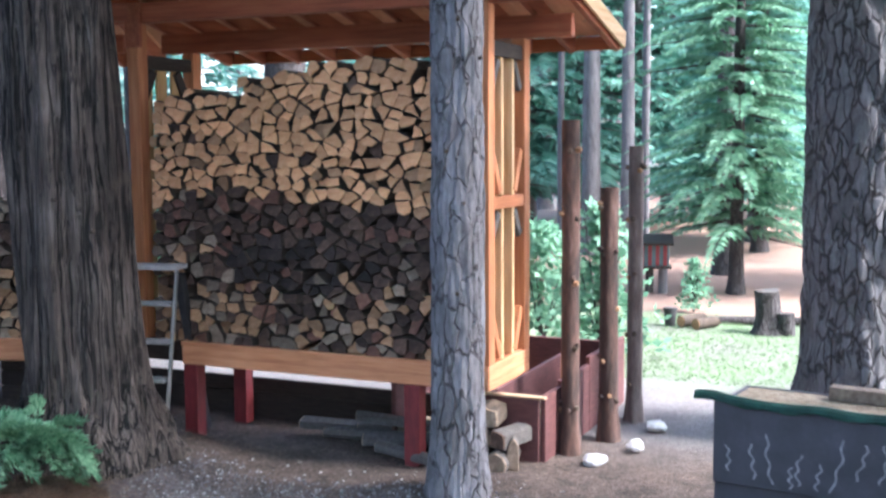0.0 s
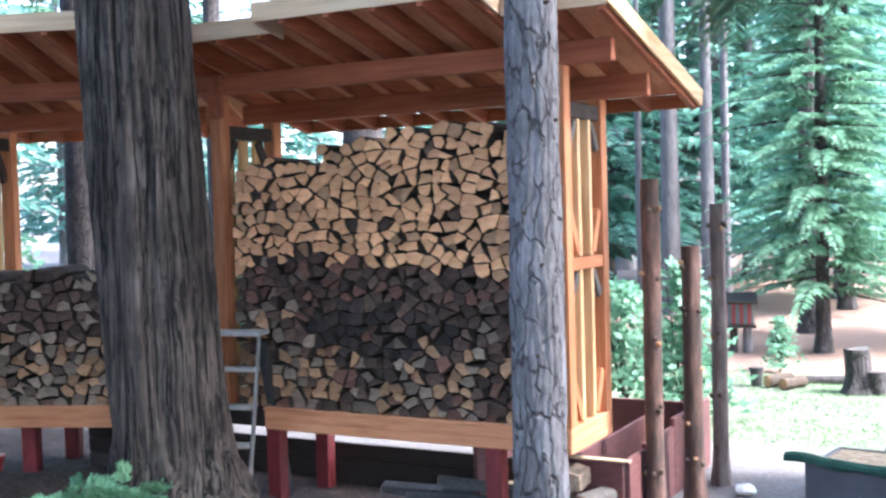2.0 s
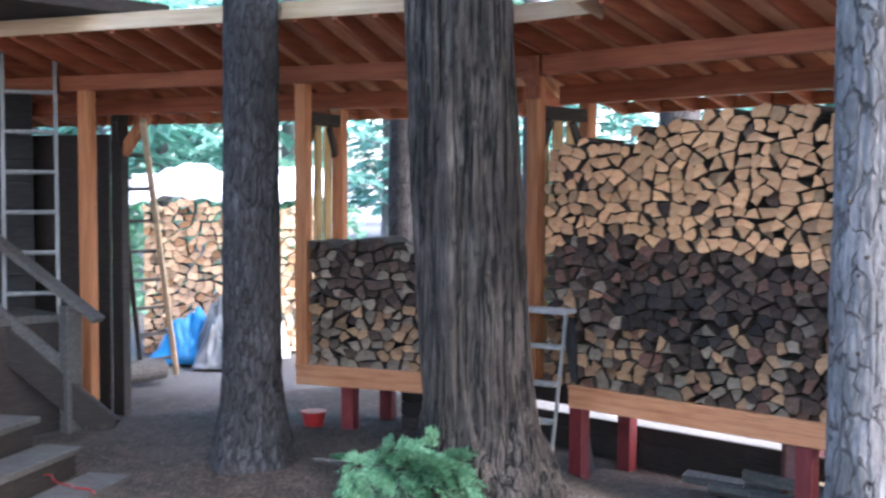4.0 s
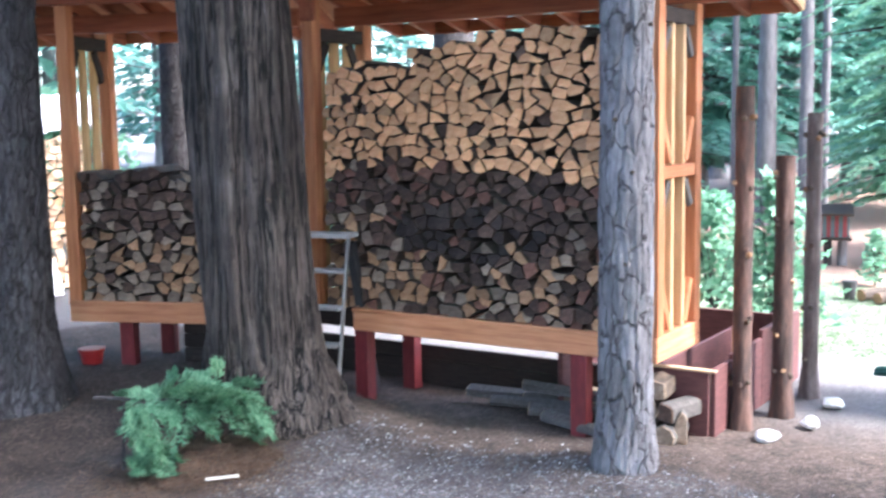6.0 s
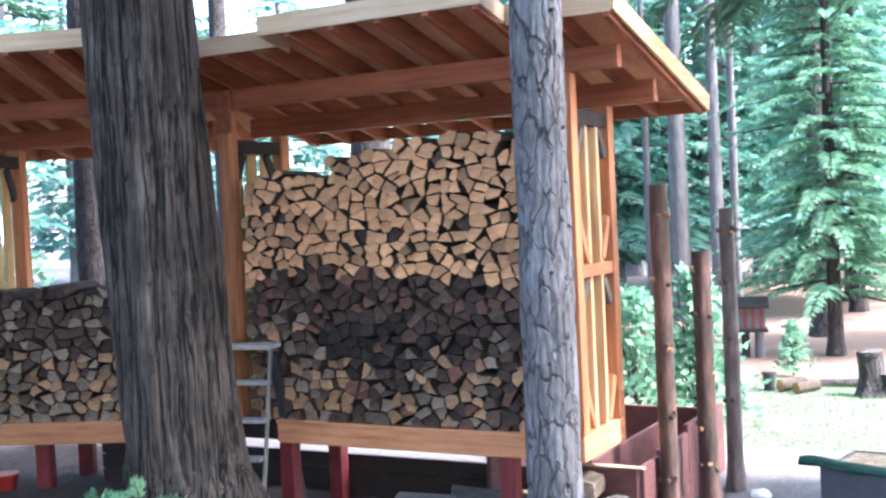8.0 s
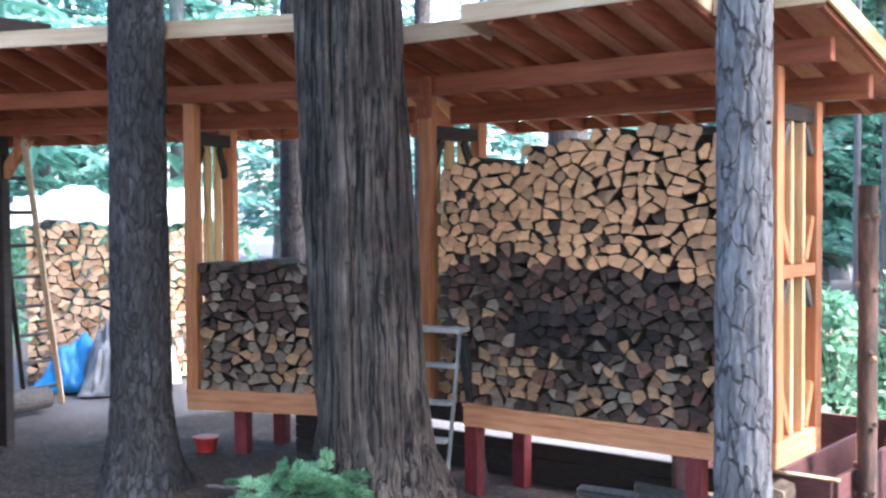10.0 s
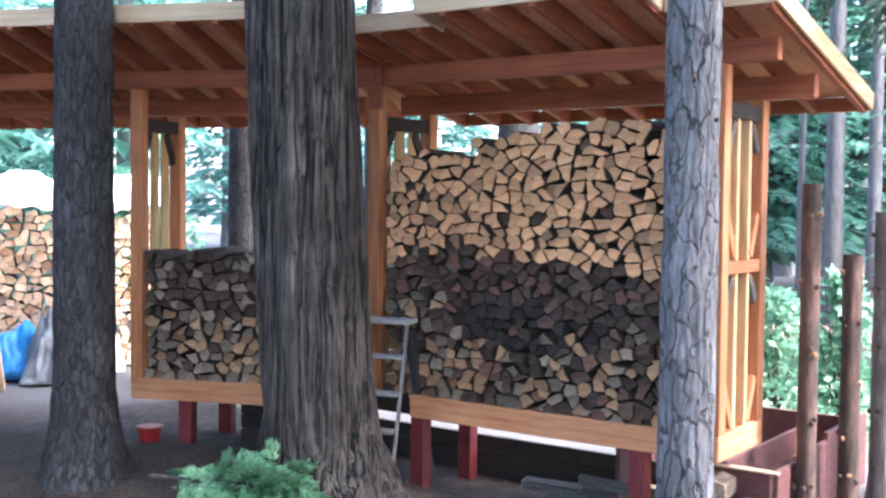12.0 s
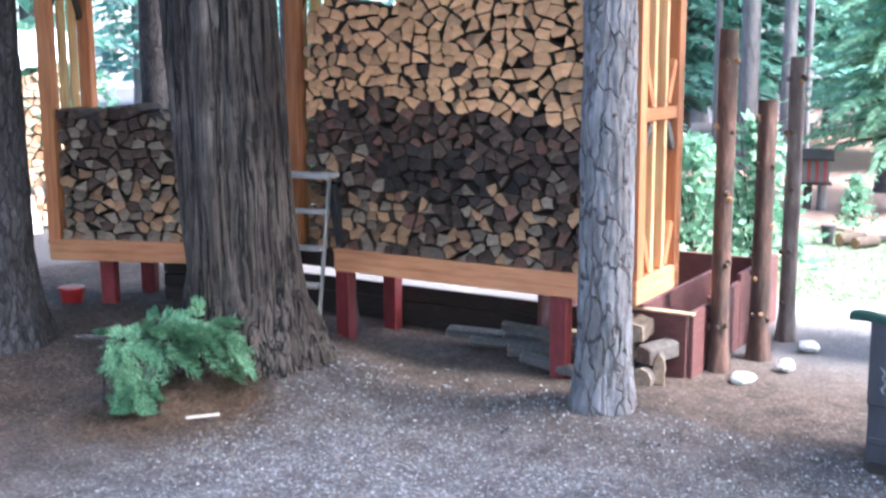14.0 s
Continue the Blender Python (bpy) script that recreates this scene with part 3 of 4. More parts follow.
# ---- trees ----
def trunk(name, parent, profile, lean, height, material, ridge, freq, zfreq, sides=90, rings=150, seed=0, label="", root=None):
    """A tapered trunk with furrowed bark; profile(z) gives the radius, lean the drift of its axis per metre."""
    vs, fs = [], []
    for j in range(rings + 1):
        z = -0.1 + (height + 0.1) * (j / rings) ** 1.8
        r = profile(z)
        cx, cy = lean[0] * z, lean[1] * z
        for i in range(sides):
            a = 2 * math.pi * i / sides
            p = Vector((math.cos(a) * r * freq, math.sin(a) * r * freq, z * zfreq + seed))
            n1 = noise.noise(p)
            n2 = noise.noise(p * 2.3 + Vector((7, 3, seed)))
            d = ridge * (2.2 * min(abs(n1), 0.3) - 0.55) + ridge * 0.4 * n2
            low = noise.noise(Vector((math.cos(a) * 1.3, math.sin(a) * 1.3, z * 0.35 + seed)))
            d += 0.06 * r * low
            flare = max(0.0, 1 - z / 0.55) ** 2
            d += flare * 0.16 * r * (0.5 + 0.5 * math.cos(a * 5 + seed))
            if root:
                d += root[1] * max(0.0, 1 - max(z, 0) / root[2]) ** 2 * max(0.0, math.cos(a - radians(root[0]))) ** 2
            vs.append((cx + math.cos(a) * (r + d), cy + math.sin(a) * (r + d), z))
    for j in range(rings):
        for i in range(sides):
            k = (i + 1) % sides
            fs.append((j * sides + i, j * sides + k, (j + 1) * sides + k, (j + 1) * sides + i))
    ob = soup(name, vs, fs, material, parent, label)
    for p in ob.data.polygons:
        p.use_smooth = True
    return ob


def spray_soup(branches, rng, per=26, spread=0.34, leaf=0.5, droop=0.35, thin=0.28):
    """Leaflets along drooping branches: rows of small bent blades, as points and faces."""
    vs, fs = [], []
    for base, direction, length in branches:
        d = Vector(direction).normalized()
        side = d.cross(Vector((0, 0, 1))).normalized()
        for k in range(per):
            s = 0.12 + 0.88 * (k + rng.random()) / per
            p = Vector(base) + d * (length * s) - Vector((0, 0, droop * length * s * s))
            w = length * spread * (1.08 - s) * rng.uniform(0.6, 1.25) + 0.04
            sg = 1 if k % 2 else -1
            out = (side * sg * rng.uniform(0.7, 1.0) + d * rng.uniform(0.35, 0.95)).normalized()
            tip = p + out * w * 2 * leaf - Vector((0, 0, rng.uniform(0.1, 0.65) * w))
            mid = (p + tip) / 2 + Vector((0, 0, 0.12 * w))
            cross = out.cross(Vector((0, 0, 1))).normalized() * (w * thin) + Vector((0, 0, rng.uniform(-0.12, 0.12) * w))
            n = len(vs)
            vs += [p, mid + cross, tip, mid - cross]
            fs.append((n, n + 1, n + 2, n + 3))
    return vs, fs


def conifer_branches(height, start, reach, count, rng, tilt=0.1):
    out = []
    for i in range(count):
        f = (i + rng.random()) / count
        z = start + (height - start) * f
        a = i * 2.399 + rng.uniform(-0.5, 0.5)
        length = reach * ((1 - f) ** 0.75) * rng.uniform(0.65, 1.15) + 0.25
        out.append(((0, 0, z), (math.cos(a), math.sin(a), tilt + 0.3 * f), length))
    return out


def conifer(m, height, r, start, reach, count, per, bark, leaves, seed, label, group="forest trees", thin=0.17, spread=0.26):
    rng = random.Random(seed)
    tree = thing("conifer_tree", m, label, "tree", group)
    trunk("trunk", tree, lambda z: max(0.02, r * (1 - 0.9 * max(z, 0) / height) + 0.25 * r * max(0, 1 - z / 0.6) ** 2), (0, 0), height, bark, 0.012, 9, 1.6, 20, 40, seed)
    br = conifer_branches(height, start, reach, count, rng)
    vs, fs = spray_soup(br, rng, per, spread, thin=thin)
    crown = soup("crown", vs, fs, leaves, tree)
    bm = bmesh.new()
    for b, d, l in br[:: max(1, count // 60)]:
        e = Vector(b) + Vector(d).normalized() * l * 0.8 - Vector((0, 0, 0.35 * l * 0.64))
        rod(b, e, 0.012 + 0.008 * l, 0.005, 5, bm)
    tagged(part("limb", bm, bark, tree), kind="stuff")
    return tree


def near_crown(tree, start, height, reach, count, leaves, seed):
    rng = random.Random(seed)
    br = conifer_branches(height, start, reach, count, rng)
    vs, fs = spray_soup(br, rng, 40, 0.36)
    soup("crown", vs, fs, leaves, tree)
    bm = bmesh.new()
    for b, d, l in br[::2]:
        e = Vector(b) + Vector(d).normalized() * l * 0.8 - Vector((0, 0, 0.35 * l * 0.64))
        rod(b, e, 0.02 + 0.01 * l, 0.008, 6, bm)
    tagged(part("limb", bm, M_DARKBARK, tree), kind="stuff")


big = thing("cedar_tree", pose(-4.355, 4.832, 0.08), "large cedar with thick grey-brown fibrous furrowed bark", "tree", "trees by the shed")
trunk("trunk", big, lambda z: 0.317 - 0.005 * z + 0.09 * max(0, 1 - z / 0.75) ** 2, (-0.035, -0.03), 15, M_CEDAR, 0.05, 13, 0.5, 200, 280, 3, root=(35, 0.09, 1.2))
near_crown(big, 5.5, 15, 4.2, 110, M_DARKLEAF, 4)
thin_tree = thing("pine_tree", pose(-2.303, 5.24, 0), "slender pine with grey scaly bark in front of the shed", "tree", "trees by the shed")
trunk("trunk", thin_tree, lambda z: 0.142 - 0.0045 * z + 0.03 * max(0, 1 - z / 0.5) ** 2, (0, 0), 13, M_PINE, 0.016, 28, 3.6, 120, 360, 8)
near_crown(thin_tree, 5.5, 13.5, 3.4, 90, M_DARKLEAF, 9)
left_tree = thing("fir_tree", pose(-5.828, 4.315, 0.1), "dark fir trunk with rough bark beside the wood shed", "tree", "trees by the shed")
trunk("trunk", left_tree, lambda z: 0.186 - 0.006 * z + 0.09 * max(0, 1 - z / 0.75) ** 2, (0, 0), 14, M_DARKBARK, 0.02, 22, 2.6, 110, 300, 13)
near_crown(left_tree, 5.5, 14.5, 3.8, 90, M_DARKLEAF, 14)
right_tree = thing("pine_tree", pose(-0.5, 7.5, 0), "thick old pine with deeply plated grey bark", "tree", "trees by the shed")
trunk("trunk", right_tree, lambda z: 0.40 - 0.01 * z + 0.08 * max(0, 1 - z / 0.7) ** 2, (-0.01, 0), 16, M_OLDPINE, 0.036, 15, 2.2, 130, 280, 21)
near_crown(right_tree, 8.5, 16, 2.8, 70, M_DARKLEAF, 22)

def knots(tree, r, count, seed, size):
    """Dark stubs of shed twigs, a hand's width or less across, on the side towards the path."""
    q = random.Random(seed)
    for k in range(count):
        a, z = q.uniform(3.6, 6.2), q.uniform(0.6, 3.6)
        d = Vector((math.cos(a), math.sin(a), 0.15))
        part("knot", rod(Vector((0, 0, z)) + d * (r - 0.02), Vector((0, 0, z)) + d * (r + 0.018), size, size * 0.6, 7), M_BARK_LOG, tree)


knots(thin_tree, 0.135, 9, 2, 0.014)
knots(big, 0.325, 9, 4, 0.016)

# ---- the forest behind ----
protos = [
    conifer(pose(-12, 30, 0.3), 17, 0.2, 2.2, 2.6, 150, 34, M_FARBARK, M_HAZYFIR, 31, "tall green fir in the bright forest"),
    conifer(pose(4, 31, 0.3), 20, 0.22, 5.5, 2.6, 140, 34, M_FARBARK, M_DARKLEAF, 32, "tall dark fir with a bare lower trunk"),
    conifer(pose(-20, 27, 0.3), 13, 0.16, 0.9, 2.4, 150, 34, M_FARBARK, M_HAZYFIR, 33, "young bushy fir with low branches"),
]
rng = random.Random(77)
for i in range(30):
    yaw = math.radians(-8 + 84 * ((i * 0.618) % 1.0))
    dist = 23 + 36 * rng.random() ** 0.9
    x, y = -math.sin(yaw) * dist, math.cos(yaw) * dist
    src = protos[rng.choice((0, 0, 1, 1, 2))]
    copy_thing(src, pose(x, y, max(0, dist - 15) * 0.02 - 0.05, 0, 0, rng.uniform(0, 360)))


# single trees that stand nearer
conifer(pose(-2.45, 14.0, -0.02), 8.5, 0.09, 0.75, 1.35, 240, 110, M_DARKBARK, M_BRIGHTLEAF, 41, "bright green young fir with drooping sprays beyond the lawn", "young firs", 0.11, 0.15)
conifer(pose(-2.9, 18.6, 0), 11, 0.12, 0.9, 1.9, 280, 90, M_DARKBARK, M_HAZYFIR, 42, "green fir behind the lawn", "young firs", 0.12, 0.17)
conifer(pose(0.3, 15.5, 0), 11, 0.12, 1.0, 1.8, 280, 90, M_DARKBARK, M_HAZYFIR, 43, "green fir at the lawn's edge", "young firs", 0.12, 0.17)
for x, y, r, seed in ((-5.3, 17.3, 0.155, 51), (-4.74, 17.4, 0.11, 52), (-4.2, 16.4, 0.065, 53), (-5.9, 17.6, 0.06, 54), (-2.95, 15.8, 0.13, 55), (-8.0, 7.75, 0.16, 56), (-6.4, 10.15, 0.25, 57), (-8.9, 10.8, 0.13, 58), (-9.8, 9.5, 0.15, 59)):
    conifer(pose(x, y, 0), 19, r, 8.5, 2.0, 80, 26, M_DARKBARK if r in (0.16, 0.25, 0.13) else M_FARBARK, M_HAZYFIR, seed, "tall straight conifer with a bare grey trunk", "bare trunks")


def bush(m, size, count, leaf, material, seed, label):
    """A leafy shrub: stems with many small leaves in clumps."""
    r = random.Random(seed)
    ob = thing("shrub", m, label, "shrub", "shrubs")
    vs, fs = [], []
    bm = bmesh.new()
    for k in range(9):
        a = k * 2.4
        tip = Vector((math.cos(a) * size[0] * 0.6 * r.random(), math.sin(a) * size[0] * 0.6 * r.random(), size[1] * r.uniform(0.6, 1.0)))
        rod((0, 0, -0.02), tip, 0.012, 0.004, 5, bm)
    part("stem", bm, M_DARKBARK, ob)
    for k in range(count):
        f = r.random() ** 0.6
        a = r.uniform(0, 6.283)
        z = size[1] * (0.05 + 0.95 * r.random())
        rad = size[0] * math.sqrt(max(0.05, 1 - (z / size[1]) ** 2)) * f * (0.75 + 0.35 * math.sin(a * 3 + z * 4))
        p = Vector((math.cos(a) * rad, math.sin(a) * rad, z))
        for q in range(3):
            u = Vector((r.uniform(-1, 1), r.uniform(-1, 1), r.uniform(-0.5, 0.6))).normalized()
            w = u.cross(Vector((r.uniform(-1, 1), r.uniform(-1, 1), r.uniform(-1, 1)))).normalized()
            n, l = len(vs), leaf * r.uniform(0.6, 1.3)
            vs += [p, p + u * l * 0.5 + w * l * 0.3, p + u * l, p + u * l * 0.5 - w * l * 0.3]
            fs.append((n, n + 1, n + 2, n + 3))
    soup("leaves", vs, fs, material, ob)
    return ob


bush(pose(-2.75, 9.3, 0), (0.5, 1.3), 480, 0.09, M_BRIGHTLEAF, 61, "light green leafy shrub behind the planter")
bush(pose(-3.5, 9.9, 0), (0.7, 1.1), 500, 0.09, M_BRIGHTLEAF, 62, "light green leafy shrub behind the shed")
bush(pose(-2.6, 12.3, 0), (0.22, 0.55), 260, 0.06, M_BRIGHTLEAF, 63, "small green sapling beyond the lawn")
for k, (x, y, w, h) in enumerate(((-9.5, 11.5, 1.2, 1.9), (-11.5, 12.5, 1.5, 2.4), (-8.0, 12.5, 1.3, 2.0), (-13.5, 10.5, 1.5, 2.2), (-6.0, 13.0, 1.2, 1.6), (-14.5, 8.0, 1.4, 2.0))):
    bush(pose(x, y, 0), (w, h), 1500, 0.14, M_BRIGHTLEAF, 64 + k, "tall light green shrub at the forest edge")

# hanging limbs of the thick pine
def low_limb(tree, base, direction, length, seed):
    r = random.Random(seed)
    d = Vector(direction).normalized()
    e = Vector(base) + d * length - Vector((0, 0, 0.75 * length))
    limb = part("limb", rod(base, e, 0.03, 0.008, 8), M_DARKBARK, tree)
    br = []
    for k in range(16):
        s = 0.3 + 0.7 * k / 16
        p = Vector(base) + d * length * s - Vector((0, 0, 0.75 * length * s))
        side = d.cross(Vector((0, 0, 1))) * (1 if k % 2 else -1)
        br.append((p, d * 0.5 + side * 0.8 + Vector((0, 0, -0.5)), r.uniform(0.3, 0.6)))
    vs, fs = spray_soup(br, r, 46, 0.22, 0.55, 0.55, 0.13)
    soup("needles", vs, fs, M_DARKLEAF, limb)


for k, (z, a, l) in enumerate(((4.1, 222, 1.6), (4.2, 238, 1.5), (4.3, 252, 1.5), (4.15, 266, 1.4), (4.5, 230, 1.8))):
    low_limb(right_tree, (0, 0, z), (math.cos(radians(a)), math.sin(radians(a)), 0.05), l, 80 + k)


# ---- round the shed ----
def pole(x, y, r, h, seed, bark_kind=None):
    ob = thing("log_pole", pose(x, y, 0), "upright bark-covered log pole with knots beside the planter", "pole", "log poles")
    trunk("shaft", ob, lambda z: r * (1 - 0.03 * z) + 0.012 * max(0, 1 - z / 0.2), (0, 0), h, bark_kind or M_POLE, 0.006, 26, 2, 28, 80, seed)
    bm = bmesh.new()
    bmesh.ops.create_circle(bm, cap_ends=True, segments=24, radius=r * 0.97, matrix=pose(0, 0, h - 0.004))
    part("sawn_top", bm, M_TANEND, ob)
    q = random.Random(seed)
    for k in range(5):
        z = h * (0.12 + 0.19 * k + 0.05 * q.random())
        for j in range(q.choice((2, 3, 4))):
            a, lift = q.uniform(3.1, 6.2), q.uniform(-0.025, 0.025)
            d = Vector((math.cos(a), math.sin(a), 0.2))
            c = Vector((0, 0, z + lift))
            part("knot", rod(c + d * r * 0.75, c + d * (r + q.uniform(0.006, 0.022)), 0.022, 0.011, 7), q.choice((M_BARK_LOG, M_TANEND, M_POLE)), ob)


pole(-2.075, 6.38, 0.056, 1.97, 3)
pole(-1.965, 6.81, 0.06, 1.56, 5)
M_PALEPOLE = surface("peeled_pole_bark", [(0.25, (0.07, 0.055, 0.05)), (0.48, (0.15, 0.118, 0.108)), (0.62, (0.22, 0.18, 0.168)), (0.8, (0.3, 0.27, 0.26))], 6, (3, 3, 0.9), 0.9, 0.7, 0.01, 0.5, 0.2)
pole(-1.937, 7.33, 0.052, 1.81, 7, M_PALEPOLE)

planter = thing("planter", pose(-2.14, 6.12, 0), "red-brown painted raised planter box of rough boards", "planter")
for y0, y1, h in ((0.0, 0.3, 0.38), (0.305, 0.86, 0.41), (0.865, 1.7, 0.46)):
    part("side_board", box(-0.03, 0.0, y0, y1, -0.03, h), M_REDBROWN, planter)
part("end_board", box(-0.42, -0.035, -0.02, 0.012, -0.03, 0.36), M_REDBROWN, planter)
part("trim", box(-0.44, 0.006, -0.026, 0.016, 0.362, 0.376), M_FASCIA["x"], planter, "pale bare top trim")
part("back_board", box(-1.0, -0.035, 1.67, 1.7, -0.03, 0.42), M_REDBROWN, planter)
part("far_side_board", box(-1.0, -0.97, 0.0, 1.665, -0.03, 0.4), M_REDBROWN, planter)
part("divider", box(-0.42, -0.395, 0.02, 1.66, -0.03, 0.34), M_REDBROWN, planter)
part("upright", box(-0.16, -0.12, 0.75, 0.79, 0.1, 0.5), M_PALE["z"], planter, "yellowish upright stake")
part("soil", box(-0.968, -0.032, 0.02, 1.665, -0.02, 0.1, 0), M_STRAW, planter, "dry soil and straw")


def stone(x, y, r, seed):
    bm = bmesh.new()
    bmesh.ops.create_icosphere(bm, subdivisions=2, radius=r)
    for v in bm.verts:
        v.co *= 1 + 0.5 * noise.noise(v.co * (2.2 / r) * 0.4 + Vector((seed, 0, 0)))
        v.co.z *= 0.55
    ob = part("stone", bm, M_STONE)
    ob.location = (x, y, r * 0.22)
    tagged(ob, "whitish rough stone on the dirt beside a pole", "stone", "white stones")


stone(-1.86, 6.2, 0.075, 1)
stone(-1.74, 6.6, 0.06, 2)
stone(-1.73, 7.12, 0.065, 3)


def split_log(m, w, h, length, end, label, group, seed):
    r = random.Random(seed)
    poly = [np.array(p) * np.array((w, h)) for p in ((-0.5, -0.45), (0.5, -0.5), (0.42 + 0.1 * r.random(), 0.3), (0.0, 0.5), (-0.5, 0.25))]
    me, c = log_mesh(poly, length, r, end, M_GREYWOOD if seed % 2 else M_BARK_LOG)
    ob = new("firewood_log", me)
    ob.matrix_world = m
    tagged(ob, label, "log", group)


for k, (x, y, z, w, h, a) in enumerate(((-2.42, 5.82, 0.07, 0.15, 0.13, -8), (-2.27, 5.78, 0.06, 0.13, 0.12, 5), (-2.42, 5.86, 0.2, 0.16, 0.12, 12), (-2.28, 5.84, 0.18, 0.12, 0.11, -14), (-2.38, 5.87, 0.31, 0.2, 0.12, 6), (-2.19, 5.86, 0.1, 0.07, 0.2, 20))):
    split_log(pose(x - 0.05, y, z * 0.94, 0, 0, a), w * 0.92, h, 0.36, M_DARKEND if k % 3 == 0 else M_GREYEND, "short grey split log in a heap by the pine", "loose logs", 90 + k)
for k, (x, y, z, l, a) in enumerate(((-3.55, 6.02, 0.06, 0.75, -80), (-3.25, 5.95, 0.05, 0.6, -70), (-3.35, 6.1, 0.16, 0.8, -96), (-3.1, 5.88, 0.05, 0.5, -110), (-3.8, 6.15, 0.06, 0.55, -84), (-3.4, 6.2, 0.07, 0.7, -88))):
    split_log(pose(x, y, z, 0, 0, a), 0.1, 0.065, l, M_GREYEND, "grey weathered log lying under the deck", "loose logs", 101 + 2 * k)

panel = thing("plank_panel", pose(-5.35, 6.46, 0), "dark plank panel standing behind the deck legs", "panel")
for k, (z0, z1) in enumerate(((-0.08, 0.14), (0.144, 0.245))):
    part("plank", box(0, 2.95, 0, 0.03, z0, z1), M_DARKWOOD, panel)

# step ladder against the stack
M_TREAD = surface("pale_worn_tread", [(0.3, (0.36, 0.35, 0.33)), (0.7, (0.6, 0.58, 0.55))], 22, (1, 4, 1), 0.7, 0.2, 0.002, 0.4)
ladder = thing("step_ladder", pose(-4.58, 5.63, 0, 0, 0, 12), "small aluminium step ladder with dark rear legs", "step ladder")
for sx in (-0.2, 0.2):
    part("front_rail", beam((sx * 1.15, -0.3, 0), (sx, 0.0, 1.07), 0.016, 0.04), M_METAL, ladder)
    part("rear_leg", beam((sx * 1.15, 0.3, 0), (sx, 0.03, 1.04), 0.055, 0.06), M_BLACK, ladder, "dark rear leg")
for k in range(4):
    z = 0.225 * k + 0.18
    y = -0.3 + 0.3 * z / 1.07
    part("step", box(-0.205, 0.205, y - 0.05, y + 0.05, z, z + 0.022), M_TREAD, ladder)
part("top_cap", box(-0.23, 0.23, -0.07, 0.09, 1.072, 1.1), M_TREAD, ladder)

# charcoal bin with a green sheet on its rim
bin_box = thing("garden_bin", pose(-0.98, 5.13, 0, 0, 0, -8.5), "charcoal panel garden bin with chalk scrawls and green edging", "garden bin")
part("lower_panel", box(0, 1.5, 0.0, 0.025, 0.03, 0.31), M_PANEL, bin_box)
part("upper_panel", box(0.0, 1.5, -0.022, 0.004, 0.3, 0.68), M_PANEL, bin_box)
part("rail", box(0.01, 1.49, -0.012, -0.001, 0.12, 0.15), M_PANEL, bin_box)
part("base_board", box(0.02, 1.5, 0.005, 0.06, -0.03, 0.028), M_DARKWOOD, bin_box)
part("side_panel", box(0.0, 0.025, 0.026, 0.42, -0.03, 0.66), M_PANEL, bin_box)
part("side_panel", box(1.475, 1.5, 0.026, 0.42, -0.03, 0.66), M_PANEL, bin_box)
part("back_panel", box(0.0, 1.5, 0.422, 0.445, -0.03, 0.66), M_PANEL, bin_box)
part("straw", box(0.027, 1.473, 0.03, 0.42, 0.5, 0.655, 0), M_STRAW, bin_box, "straw and dry soil heaped inside")


def draped_edge():
    bm = bmesh.new()
    n, rows = 60, 6
    grid = []
    for i in range(n + 1):
        x = -0.09 + 1.62 * i / n
        lift = 0.025 * math.exp(-((x + 0.05) / 0.09) ** 2) + 0.004 * math.sin(x * 17)
        prof = ((-0.036 - 0.004 * math.sin(x * 23), 0.66 + 0.005 * math.sin(x * 31)), (-0.038, 0.672), (-0.03, 0.686), (-0.01, 0.694), (0.03, 0.69), (0.07, 0.68))
        grid.append([bm.verts.new((x, y, z + lift)) for y, z in prof])
    for i in range(n):
        for j in range(rows - 1):
            bm.faces.new((grid[i][j], grid[i + 1][j], grid[i + 1][j + 1], grid[i][j + 1]))
    bmesh.ops.solidify(bm, geom=bm.faces[:], thickness=0.012)
    return bm


part("green_edging", draped_edge(), M_GREENEDGE, bin_box, "dark green plastic sheet folded over the rim")
part("top_board", box(0.42, 1.5, 0.32, 0.4, 0.657, 0.72), M_GREYEND, bin_box, "worn grey-brown board lying on top")


def scrawl(points, w=0.006):
    bm = bmesh.new()
    prev = None
    for k, (x, z) in enumerate(points):
        a, b = bm.verts.new((x - w, -0.0245, z)), bm.verts.new((x + w, -0.0245, z))
        if prev:
            bm.faces.new((prev[0], prev[1], b, a))
        prev = (a, b)
    return bm


r = random.Random(5)
for x0, z0, h, amp, f in ((0.06, 0.36, 0.12, 0.015, 20), (0.18, 0.34, 0.16, 0.012, 16), (0.26, 0.33, 0.22, 0.014, 14), (0.36, 0.32, 0.1, 0.01, 22), (0.4, 0.34, 0.14, 0.02, 18), (0.48, 0.33, 0.12, 0.015, 20), (0.55, 0.33, 0.24, 0.022, 15), (0.64, 0.4, 0.16, 0.03, 13), (0.72, 0.4, 0.17, 0.03, 13), (0.8, 0.32, 0.24, 0.01, 15), (0.92, 0.34, 0.2, 0.02, 17), (1.05, 0.33, 0.22, 0.02, 14)):
    part("chalk_mark", scrawl([(x0 + amp * math.sin(f * k * h / 14 + x0 * 9) + 0.008 * math.sin(k * 1.1 + x0 * 31), z0 + h * k / 14) for k in range(15)]), M_CHALK, bin_box)

# cut cedar boughs on a needle heap
boughs = thing("cut_boughs", pose(-4.215, 4.105, 0.02, 0, 0, 45), "heap of cut green cedar boughs over brown needles", "branches")


def frond(base, direction, length, droop, r):
    """A flat drooping spray: a thin rachis, side twigs on both sides, and fine scaly leaflets along each twig."""
    vs, fs = [], []
    d = Vector(direction).normalized()
